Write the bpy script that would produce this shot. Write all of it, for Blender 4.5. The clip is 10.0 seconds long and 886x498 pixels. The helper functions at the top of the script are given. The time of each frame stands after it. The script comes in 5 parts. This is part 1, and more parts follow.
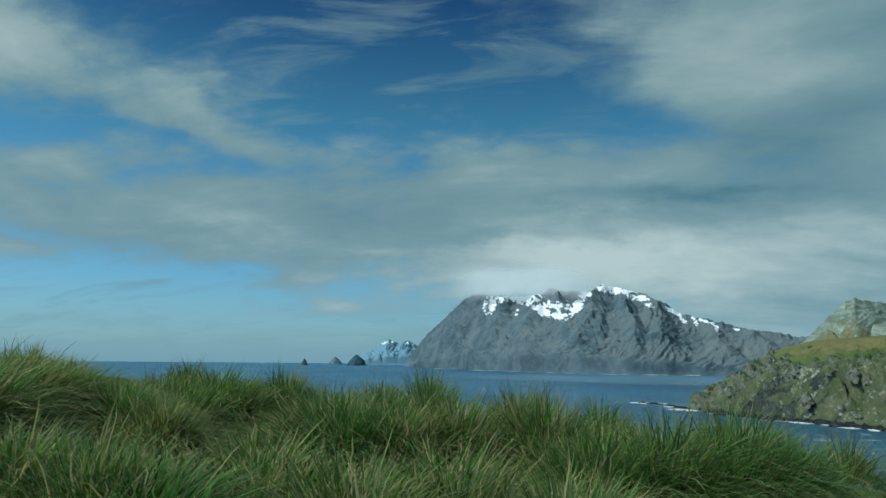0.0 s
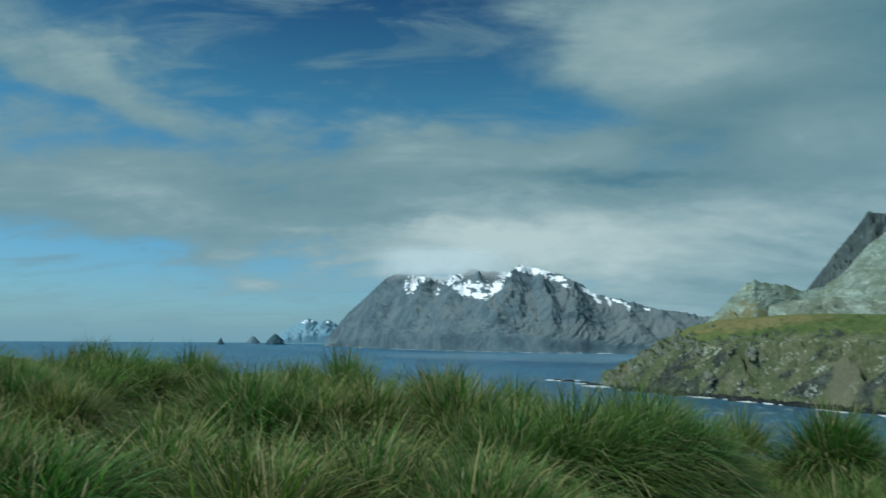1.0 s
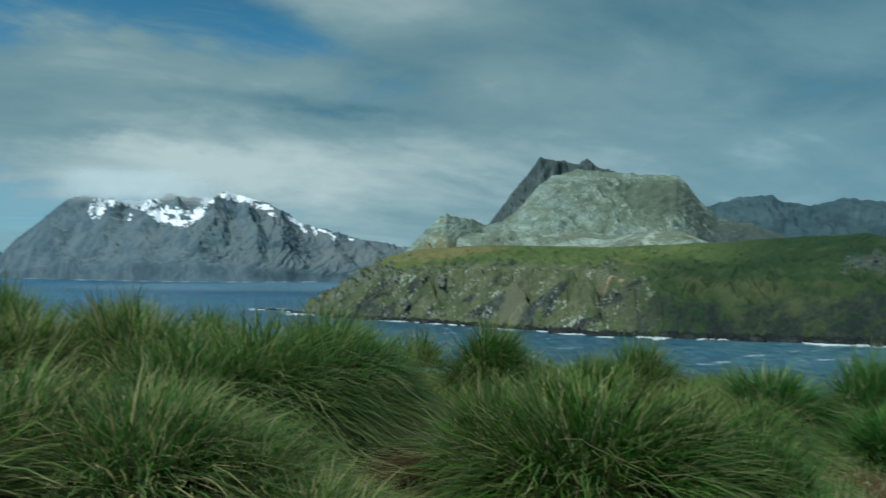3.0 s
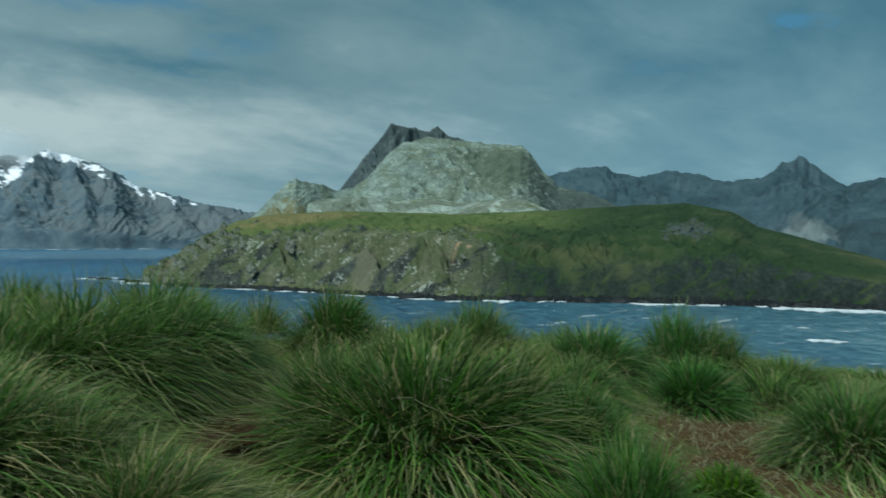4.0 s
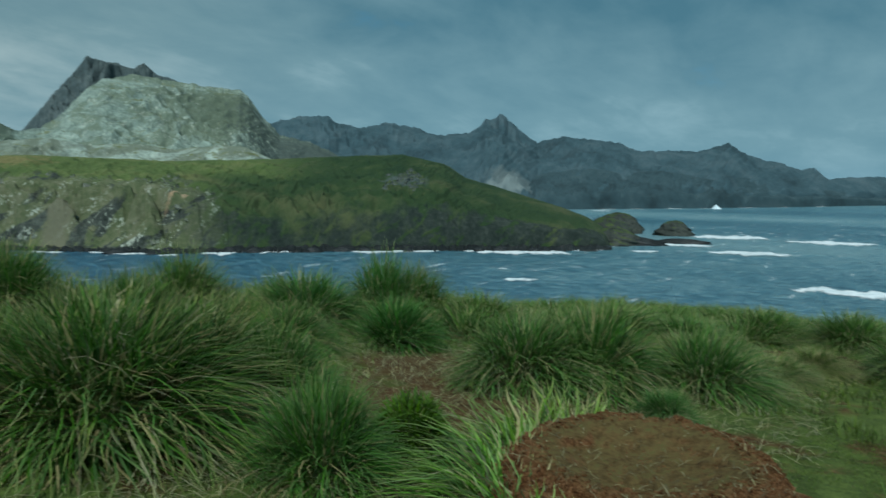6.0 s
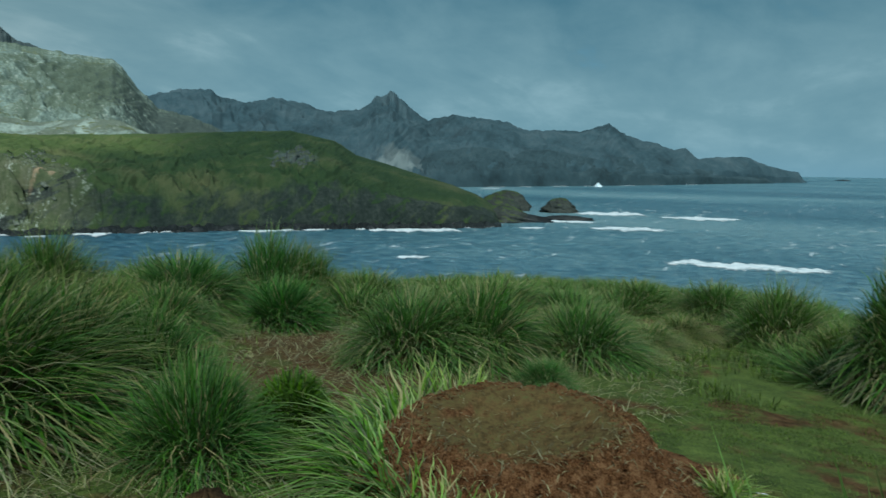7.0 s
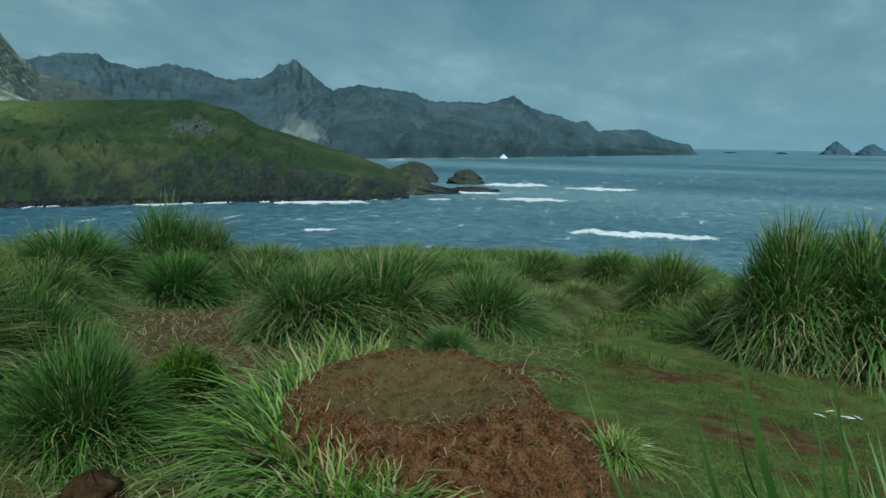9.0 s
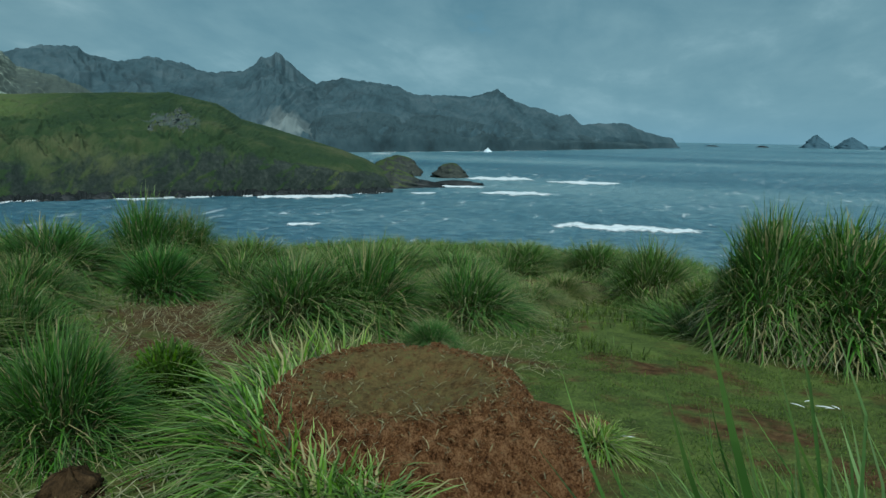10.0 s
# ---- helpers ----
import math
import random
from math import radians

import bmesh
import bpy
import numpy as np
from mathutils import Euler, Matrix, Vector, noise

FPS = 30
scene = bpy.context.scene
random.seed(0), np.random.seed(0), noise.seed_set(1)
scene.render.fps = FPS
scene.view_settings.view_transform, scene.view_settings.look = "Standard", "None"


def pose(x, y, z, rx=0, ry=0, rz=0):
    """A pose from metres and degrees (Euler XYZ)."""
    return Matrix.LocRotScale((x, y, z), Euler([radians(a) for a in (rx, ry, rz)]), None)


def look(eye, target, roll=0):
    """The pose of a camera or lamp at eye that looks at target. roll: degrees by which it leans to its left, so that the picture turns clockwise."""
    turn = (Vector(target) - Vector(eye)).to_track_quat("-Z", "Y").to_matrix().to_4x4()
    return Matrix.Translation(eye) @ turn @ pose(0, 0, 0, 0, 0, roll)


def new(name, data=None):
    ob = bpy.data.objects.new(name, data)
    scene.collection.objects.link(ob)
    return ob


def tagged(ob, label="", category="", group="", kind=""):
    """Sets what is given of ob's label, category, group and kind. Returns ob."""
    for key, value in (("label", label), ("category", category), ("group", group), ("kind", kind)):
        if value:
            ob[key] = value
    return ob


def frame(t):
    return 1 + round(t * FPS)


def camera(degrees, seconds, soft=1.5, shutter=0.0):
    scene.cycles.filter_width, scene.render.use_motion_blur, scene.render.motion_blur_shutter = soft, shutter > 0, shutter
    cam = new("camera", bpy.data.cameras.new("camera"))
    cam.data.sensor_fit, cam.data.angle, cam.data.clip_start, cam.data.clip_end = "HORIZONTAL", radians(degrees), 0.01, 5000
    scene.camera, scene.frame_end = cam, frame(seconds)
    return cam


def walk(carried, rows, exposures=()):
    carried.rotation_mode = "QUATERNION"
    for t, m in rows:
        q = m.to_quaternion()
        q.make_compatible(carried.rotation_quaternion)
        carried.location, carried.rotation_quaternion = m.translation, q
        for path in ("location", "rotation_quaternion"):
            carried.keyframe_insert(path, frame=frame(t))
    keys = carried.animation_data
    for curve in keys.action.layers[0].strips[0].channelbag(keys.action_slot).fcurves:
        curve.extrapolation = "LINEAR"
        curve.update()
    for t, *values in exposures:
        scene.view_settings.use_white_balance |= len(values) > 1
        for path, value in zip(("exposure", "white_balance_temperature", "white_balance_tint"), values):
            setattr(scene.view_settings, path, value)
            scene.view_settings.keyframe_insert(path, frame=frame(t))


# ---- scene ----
cam = camera(64.77, 10.0, soft=1.5, shutter=0.45)
EYE = 1.6           # first eye above the ground's datum, metres
SEA = -28.0         # sea level under that datum
# seconds, x, y, z from the first eye, yaw, pitch, roll
ROWS = [
    (0.0, 0.000, 0.000, -0.000, 6.16, 9.03, -0.58),
    (0.5, 0.005, 0.014, -0.006, 4.04, 8.50, -0.64),
    (1.0, 0.029, 0.038, -0.013, -0.31, 7.40, -0.46),
    (1.5, 0.057, 0.035, -0.018, -6.09, 6.16, -0.56),
    (2.0, 0.097, 0.026, -0.026, -12.53, 4.50, -0.39),
    (2.5, 0.132, 0.023, -0.036, -18.15, 3.00, -0.30),
    (4.0, 0.213, -0.080, -0.048, -36.27, -0.97, -0.20),
    (4.5, 0.241, -0.105, -0.055, -41.90, -2.06, -0.26),
    (5.0, 0.268, -0.136, -0.061, -47.85, -3.17, -0.32),
    (5.5, 0.294, -0.160, -0.068, -53.17, -4.11, -0.39),
    (6.0, 0.323, -0.183, -0.077, -58.69, -4.95, -0.50),
    (7.5, 0.366, -0.238, -0.096, -70.56, -7.41, -0.85),
    (8.0, 0.371, -0.249, -0.100, -72.56, -7.99, -0.90),
    (8.5, 0.375, -0.258, -0.103, -74.04, -8.46, -0.97),
    (9.0, 0.375, -0.265, -0.105, -75.21, -8.86, -1.00),
    (9.5, 0.379, -0.268, -0.106, -76.02, -9.16, -1.05),
    (10.0, 0.379, -0.274, -0.107, -76.51, -9.35, -1.00),
]
walk(cam, [(t, pose(x, y, EYE + z, 0, 0, yaw) @ pose(0, 0, 0, pitch) @ pose(0, 0, 0, 0, roll) @ pose(0, 0, 0, 90)) for t, x, y, z, yaw, pitch, roll in ROWS],
     exposures=[(0.0, 0.15, 5600, 0), (2.5, 0.18, 5600, 0), (4.0, 0.08, 5600, 0), (6.0, 0.08, 5600, 0), (8.0, 0.13, 5600, 0), (10.0, 0.13, 5600, 0)])

# ---- world, sun ----
SUN_AZ, SUN_EL = 248.0, 46.0        # compass degrees from +y towards +x, and height
# cloud banks (weight above 0) and gaps: compass, height, half width, half height in degrees, slope, weight
BANKS = [(-1, 6.9, 6, 1.7, 0.0, 0.45), (-33, 19.5, 17, 3.2, -0.24, 0.36), (-24, 10.5, 26, 3.4, -0.08, 0.30), (10, 10, 28, 5.0, 0.0, 0.40), (22, 21, 14, 6, 0.15, 0.34),
         (-14, 26, 17, 4.6, -0.12, -0.34), (-13, 19.6, 11, 2.0, -0.10, -0.20), (-26, 15.2, 9, 1.0, -0.05, -0.22), (13, 18, 5, 1.5, -0.1, -0.14), (-32, 4.5, 22, 2.2, 0.0, -0.30), (-6, 15, 14, 2.0, -0.1, 0.12), (14, 14.6, 7, 0.8, -0.05, -0.12), (64, 15.4, 2.6, 1.0, 0.0, -0.26), (28, 4.5, 14, 3.5, 0.0, 0.30), (6, 14.5, 12, 3.0, 0.0, 0.14)]
# lighter and darker stretches of the cloud
LIGHTS = [(0.5, 9.0, 6, 1.1, 0.06, -0.24), (-5.5, 11, 4, 1.6, 0.2, -0.10), (2, 7, 13, 2.4, 0.0, 0.55), (20, 20.5, 12, 4.5, 0.1, 0.18), (-33, 20, 14, 2.6, -0.2, 0.24), (19, 7.5, 12, 4.0, 0.0, 0.36), (14, 12.9, 10, 0.8, -0.05, -0.30), (42, 13, 10, 4, 0.0, 0.14), (75, 14, 30, 6, 0.0, -0.34), (88, 8, 20, 3, 0.0, 0.08), (22, 17, 9, 3.0, 0.0, -0.20), (44, 15, 9, 4, 0.0, 0.06), (70, 4, 45, 2.5, 0.0, 0.10), (45, 21, 22, 5, 0.0, -0.32)]
CLOUD = [(0.90, 1.72, 2.00), (2.08, 2.85, 2.84), (5.0, 5.35, 4.85)]
COLD = [(0.84, 1.70, 2.04), (1.86, 2.82, 3.00), (4.2, 5.3, 5.3)]
HAZE = (1.85, 3.2, 3.85)


def nd(tree, kind, **values):
    """A node with its properties and, by position or name, its inputs set."""
    n = tree.nodes.new(kind)
    for k, v in values.pop("props", {}).items():
        setattr(n, k, v)
    for k, v in values.pop("ins", {}).items():
        if isinstance(v, bpy.types.NodeSocket):
            tree.links.new(v, n.inputs[k])
        else:
            n.inputs[k].default_value = v
    return n


def mth(tree, op, a, b=0.0, c=0.0, clamp=False):
    n = nd(tree, "ShaderNodeMath", props={"operation": op, "use_clamp": clamp}, ins={0: a, 1: b, 2: c})
    return n.outputs[0]


def ramp(tree, fac, *stops):
    n = nd(tree, "ShaderNodeValToRGB", ins={"Fac": fac})
    els = n.color_ramp.elements
    while len(els) < len(stops):
        els.new(0.5)
    for e, (p, col) in zip(els, stops):
        e.position = p
        e.color = (*col, 1) if len(col) == 3 else col
    return n.outputs["Color"]


def step(tree, v, lo, hi, smooth=True):
    n = nd(tree, "ShaderNodeMapRange", props={"interpolation_type": "SMOOTHSTEP" if smooth else "LINEAR"}, ins={"Value": v, "From Min": lo, "From Max": hi})
    return n.outputs["Result"]


def mix(tree, fac, a, b):
    n = nd(tree, "ShaderNodeMix", props={"data_type": "RGBA"}, ins={0: fac, 6: a if isinstance(a, bpy.types.NodeSocket) else (*a, 1), 7: b if isinstance(b, bpy.types.NodeSocket) else (*b, 1)})
    return n.outputs[2]


def noise_tex(tree, vec, scale, detail=4.0, rough=0.55, distort=0.0):
    n = nd(tree, "ShaderNodeTexNoise", ins={"Vector": vec, "Scale": scale, "Detail": detail, "Roughness": rough, "Distortion": distort})
    return n.outputs["Fac"]


def mapping(tree, vec, loc=(0, 0, 0), rot=(0, 0, 0), scale=(1, 1, 1)):
    n = nd(tree, "ShaderNodeMapping", ins={"Vector": vec, "Location": loc, "Rotation": [radians(r) for r in rot], "Scale": scale})
    return n.outputs[0]


world = bpy.data.worlds.new("sky")
scene.world = world
world.use_nodes = True
wt = world.node_tree
wt.nodes.clear()
coord = nd(wt, "ShaderNodeTexCoord").outputs["Generated"]
sky = nd(wt, "ShaderNodeTexSky", props={"sky_type": "NISHITA", "sun_disc": False, "sun_elevation": radians(SUN_EL), "sun_rotation": radians(SUN_AZ), "air_density": 1.0, "dust_density": 0.6, "ozone_density": 2.0})
sep = nd(wt, "ShaderNodeSeparateXYZ", ins={0: coord})
up = mth(wt, "MAXIMUM", sep.outputs[2], 0.0)
warp = nd(wt, "ShaderNodeTexNoise", ins={"Vector": mapping(wt, coord, scale=(1, 1, 2.2)), "Scale": 3.4, "Detail": 6.0, "Roughness": 0.6}).outputs["Color"]
wsep = nd(wt, "ShaderNodeSeparateXYZ", ins={0: warp})
deg = 180 / math.pi
az_raw = mth(wt, "MULTIPLY", mth(wt, "ARCTAN2", sep.outputs[0], sep.outputs[1]), deg)
el_raw = mth(wt, "MULTIPLY", mth(wt, "ARCSINE", sep.outputs[2]), deg)
az_n = mth(wt, "ADD", az_raw, mth(wt, "MULTIPLY", mth(wt, "SUBTRACT", wsep.outputs[0], 0.5), 26.0))
el_n = mth(wt, "ADD", el_raw, mth(wt, "MULTIPLY", mth(wt, "SUBTRACT", wsep.outputs[1], 0.5), 9.0))


def bank(total, az0, el0, wide, high, slope, weight):
    """Adds one soft cloud bank (or gap) of that compass, height and size, in degrees."""
    da = mth(wt, "SUBTRACT", az_n, az0)
    de = mth(wt, "SUBTRACT", mth(wt, "SUBTRACT", el_n, el0), mth(wt, "MULTIPLY", da, slope))
    q = mth(wt, "ADD", mth(wt, "POWER", mth(wt, "ABSOLUTE", mth(wt, "DIVIDE", da, wide)), 2.0), mth(wt, "POWER", mth(wt, "ABSOLUTE", mth(wt, "DIVIDE", de, high)), 2.0))
    return mth(wt, "ADD", total, mth(wt, "MULTIPLY", mth(wt, "EXPONENT", mth(wt, "MULTIPLY", q, -1.0)), weight))


# layer of cloud: directions laid onto a flat sheet above
den = mth(wt, "ADD", up, 0.26)
sheet = nd(wt, "ShaderNodeCombineXYZ", ins={0: mth(wt, "DIVIDE", sep.outputs[0], den), 1: mth(wt, "DIVIDE", sep.outputs[1], den)}).outputs[0]
fine = noise_tex(wt, mapping(wt, sheet, (1.7, 5.2, 0), (0, 0, 14), (0.95, 1.15, 1)), 1.9, 8.0, 0.56, 0.35)
wisp = noise_tex(wt, mapping(wt, sheet, (0, 2, 0), (0, 0, 24), (0.7, 1.5, 1)), 3.0, 7.0, 0.58, 0.4)
dens = mth(wt, "ADD", mth(wt, "MULTIPLY", fine, 1.0), mth(wt, "MULTIPLY", wisp, 0.7))
dens = mth(wt, "SUBTRACT", dens, 0.37)
for one in BANKS:
    dens = bank(dens, *one)
dens = mth(wt, "ADD", dens, mth(wt, "MULTIPLY", step(wt, az_raw, 8.0, 45.0), 0.44))
dens = mth(wt, "ADD", dens, mth(wt, "MULTIPLY", step(wt, el_raw, 30.0, 55.0), 0.15))
cover = step(wt, dens, 0.35, 0.77)
# thin high streaks across the blue
streak = noise_tex(wt, mapping(wt, sheet, (3, 1, 0), (0, 0, -20), (0.9, 2.6, 1)), 2.6, 8.0, 0.62, 0.9)
cover = mth(wt, "MAXIMUM", cover, mth(wt, "MULTIPLY", step(wt, streak, 0.47, 0.72), 0.55))
lum = mth(wt, "ADD", mth(wt, "ADD", 0.42, mth(wt, "MULTIPLY", step(wt, el_raw, 32.0, 60.0), 0.35)), mth(wt, "MULTIPLY", mth(wt, "SUBTRACT", fine, 0.5), 0.9))
lum = mth(wt, "ADD", lum, mth(wt, "MULTIPLY", mth(wt, "SUBTRACT", wisp, 0.5), 0.5))
for one in LIGHTS:
    lum = bank(lum, *one)
cloud = ramp(wt, lum, (0.0, CLOUD[0]), (0.5, CLOUD[1]), (1.0, CLOUD[2]))
# denser, colder cloud towards the east
cold = ramp(wt, lum, (0.0, COLD[0]), (0.5, COLD[1]), (1.0, COLD[2]))
cloud = mix(wt, step(wt, az_raw, 22.0, 62.0), cloud, cold)
clear = ramp(wt, mth(wt, "DIVIDE", el_raw, 60.0, clamp=True), (0.0, (0.58, 0.75, 0.88)), (0.14, (0.47, 0.78, 0.88)), (0.32, (0.36, 0.68, 0.66)), (0.48, (0.15, 0.30, 0.42)))
clear = nd(wt, "ShaderNodeMix", props={"data_type": "RGBA", "blend_type": "MULTIPLY"}, ins={0: 1.0, 6: sky.outputs[0], 7: clear}).outputs[2]
both = mix(wt, mth(wt, "MULTIPLY", cover, 0.95), clear, cloud)
# haze over the sea's rim
haze = mth(wt, "MULTIPLY", mth(wt, "EXPONENT", mth(wt, "MULTIPLY", mth(wt, "MAXIMUM", el_raw, 0.0), -0.28)), 0.72)
both = mix(wt, haze, both, HAZE)
bg = nd(wt, "ShaderNodeBackground", ins={"Color": both, "Strength": 0.10})
nd(wt, "ShaderNodeOutputWorld", ins={0: bg.outputs[0]})

sun = new("sun", bpy.data.lights.new("sun", "SUN"))
sun.data.energy, sun.data.angle, sun.data.color = 3.4, radians(7), (1.0, 0.97, 0.88)
_az, _el = radians(SUN_AZ), radians(SUN_EL)
sun.matrix_world = look((0, 0, 60), (-math.sin(_az) * math.cos(_el) * 50, -math.cos(_az) * math.cos(_el) * 50, 60 - math.sin(_el) * 50))

# ---- materials ----


def material(name):
    m = bpy.data.materials.new(name)
    m.use_nodes = True
    t = m.node_tree
    t.nodes.clear()
    b = nd(t, "ShaderNodeBsdfPrincipled")
    nd(t, "ShaderNodeOutputMaterial", ins={0: b.outputs[0]})
    pos = nd(t, "ShaderNodeTexCoord").outputs["Object"]
    return m, t, b, pos


def bump(t, b, height, strength, dist):
    n = nd(t, "ShaderNodeBump", ins={"Height": height, "Strength": strength, "Distance": dist})
    t.links.new(n.outputs[0], b.inputs["Normal"])


def grass_material(name, base, mid, tip, dead, share):
    """Blades: straw-coloured foot, green middle, bleached tip; some blades dead."""
    base, mid, tip = ((r * 0.93, g, b_ * 1.15) for r, g, b_ in (base, mid, tip))      # a cooler green: less red, more blue
    m, t, b, pos = material(name)
    v = nd(t, "ShaderNodeSeparateXYZ", ins={0: nd(t, "ShaderNodeUVMap").outputs[0]}).outputs[1]
    rnd = nd(t, "ShaderNodeNewGeometry").outputs["Random Per Island"]
    ob = nd(t, "ShaderNodeObjectInfo").outputs["Random"]
    col = ramp(t, v, (0.0, base), (0.22, mid), (0.66, mid), (1.0, tip))
    hue = nd(t, "ShaderNodeHueSaturation", ins={"Color": col, "Hue": mth(t, "ADD", 0.485, mth(t, "MULTIPLY", ob, 0.03)), "Saturation": mth(t, "ADD", 0.85, mth(t, "MULTIPLY", rnd, 0.3)), "Value": mth(t, "ADD", 0.55, mth(t, "MULTIPLY", mth(t, "FRACT", mth(t, "MULTIPLY", rnd, 7.31)), 1.1))}).outputs[0]
    isdead = step(t, mth(t, "FRACT", mth(t, "MULTIPLY", rnd, 13.7)), 1 - share, 1 - share * 0.6)
    col = mix(t, isdead, hue, dead)
    t.links.new(col, b.inputs["Base Color"])
    b.inputs["Roughness"].default_value = 0.55
    b.inputs["Specular IOR Level"].default_value = 0.14
    out = [n for n in t.nodes if n.bl_idname == "ShaderNodeOutputMaterial"][0]
    thin = nd(t, "ShaderNodeBsdfTranslucent", ins={"Color": col})
    t.links.new(nd(t, "ShaderNodeMixShader", ins={0: 0.40, 1: b.outputs[0], 2: thin.outputs[0]}).outputs[0], out.inputs[0])
    return m


MAT_GRASS = grass_material("tussock_green", (0.15, 0.13, 0.05), (0.078, 0.156, 0.028), (0.235, 0.25, 0.078), (0.32, 0.30, 0.14), 0.12)
MAT_DEEP = grass_material("tussock_deep_green", (0.13, 0.11, 0.04), (0.066, 0.132, 0.020), (0.26, 0.25, 0.080), (0.33, 0.29, 0.13), 0.13)
MAT_OLIVE = grass_material("tussock_olive", (0.17, 0.14, 0.055), (0.094, 0.158, 0.028), (0.22, 0.22, 0.075), (0.40, 0.35, 0.16), 0.30)
MAT_LIGHT = grass_material("tussock_light", (0.25, 0.24, 0.085), (0.145, 0.235, 0.038), (0.35, 0.38, 0.12), (0.42, 0.38, 0.18), 0.12)
MAT_STRAW = grass_material("dead_straw", (0.17, 0.14, 0.06), (0.27, 0.24, 0.115), (0.41, 0.38, 0.20), (0.16, 0.13, 0.065), 0.3)
MAT_MOSS = grass_material("moss_turf", (0.045, 0.060, 0.016), (0.082, 0.128, 0.021), (0.145, 0.190, 0.038), (0.16, 0.15, 0.07), 0.05)
MAT_LUSH = grass_material("tussock_lush", (0.10, 0.10, 0.04), (0.060, 0.142, 0.022), (0.17, 0.24, 0.06), (0.30, 0.26, 0.12), 0.08)
MAT_DOME = grass_material("tussock_dome_green", (0.17, 0.15, 0.06), (0.092, 0.168, 0.027), (0.23, 0.27, 0.075), (0.38, 0.34, 0.16), 0.16)
MAT_BUSH = grass_material("cushion_leaf", (0.04, 0.07, 0.012), (0.085, 0.150, 0.016), (0.13, 0.20, 0.03), (0.16, 0.15, 0.06), 0.05)
MAT_CUSHION = grass_material("cushion_green", (0.03, 0.05, 0.012), (0.050, 0.135, 0.018), (0.09, 0.20, 0.03), (0.20, 0.18, 0.08), 0.03)


# x, y, radius of trodden places
WORN = [(5.7, 2.7, 1.5), (4.3, 2.1, 1.1), (1.5, 4.1, 0.9), (9.9, 0.4, 1.2), (3.1, 0.5, 1.15), (6.5, 1.6, 0.7)]


def ground_material():
    m, t, b, pos = material("peaty_ground")
    n1 = noise_tex(t, pos, 0.9, 5, 0.6)
    n2 = noise_tex(t, pos, 14.0, 6, 0.65)
    n3 = noise_tex(t, pos, 70.0, 4, 0.6)
    soil = ramp(t, n2, (0.3, (0.028, 0.014, 0.005)), (0.55, (0.092, 0.052, 0.022)), (0.75, (0.170, 0.112, 0.055)))
    moss = ramp(t, mth(t, "ADD", mth(t, "MULTIPLY", n3, 0.5), mth(t, "MULTIPLY", noise_tex(t, pos, 5.0, 5, 0.65), 0.5)), (0.36, (0.036, 0.052, 0.015)), (0.5, (0.076, 0.106, 0.025)), (0.64, (0.130, 0.168, 0.040)))
    far = noise_tex(t, pos, 3.1, 4, 0.6)
    col = mix(t, step(t, mth(t, "ADD", mth(t, "MULTIPLY", n1, 0.6), mth(t, "MULTIPLY", far, 0.5)), 0.44, 0.56), soil, moss)
    # trodden bare soil
    worn = 0.0
    for cx, cy, rad in WORN:
        away = nd(t, "ShaderNodeVectorMath", props={"operation": "DISTANCE"}, ins={0: mapping(t, pos, scale=(1, 1, 0)), 1: (cx, cy, 0)}).outputs["Value"]
        away = mth(t, "ADD", away, mth(t, "MULTIPLY", mth(t, "SUBTRACT", far, 0.5), 1.4))
        worn = mth(t, "MAXIMUM", worn, step(t, away, rad, rad * 0.6))
    col = mix(t, mth(t, "MULTIPLY", worn, 0.9), col, soil)
    t.links.new(col, b.inputs["Base Color"])
    b.inputs["Roughness"].default_value = 0.95
    b.inputs["Specular IOR Level"].default_value = 0.1
    bump(t, b, mth(t, "ADD", n2, mth(t, "MULTIPLY", n3, 0.4)), 0.9, 0.03)
    return m


def nest_material():
    m, t, b, pos = material("nest_peat")
    n1 = noise_tex(t, pos, 20.0, 7, 0.78)
    n2 = noise_tex(t, pos, 120.0, 5, 0.8)
    z = nd(t, "ShaderNodeSeparateXYZ", ins={0: nd(t, "ShaderNodeNewGeometry").outputs["Normal"]}).outputs[2]
    side = ramp(t, mth(t, "ADD", mth(t, "MULTIPLY", n1, 0.5), mth(t, "MULTIPLY", n2, 0.5)), (0.40, (0.024, 0.010, 0.004)), (0.48, (0.138, 0.060, 0.021)), (0.58, (0.290, 0.160, 0.075)))
    top = ramp(t, n1, (0.38, (0.095, 0.064, 0.024)), (0.52, (0.170, 0.122, 0.046)), (0.66, (0.140, 0.142, 0.046)))
    # trodden, mossy plate within a raw red-brown rim
    away = nd(t, "ShaderNodeVectorMath", props={"operation": "LENGTH"}, ins={0: mapping(t, pos, scale=(1, 1, 0))}).outputs["Value"]
    away = mth(t, "ADD", away, mth(t, "MULTIPLY", mth(t, "SUBTRACT", n1, 0.5), 0.22))
    col = mix(t, mth(t, "MULTIPLY", step(t, z, 0.75, 0.95), step(t, away, 0.50, 0.38)), side, top)
    t.links.new(col, b.inputs["Base Color"])
    b.inputs["Roughness"].default_value = 0.95
    b.inputs["Specular IOR Level"].default_value = 0.1
    bump(t, b, mth(t, "ADD", n1, mth(t, "MULTIPLY", n2, 0.6)), 0.9, 0.035)
    return m


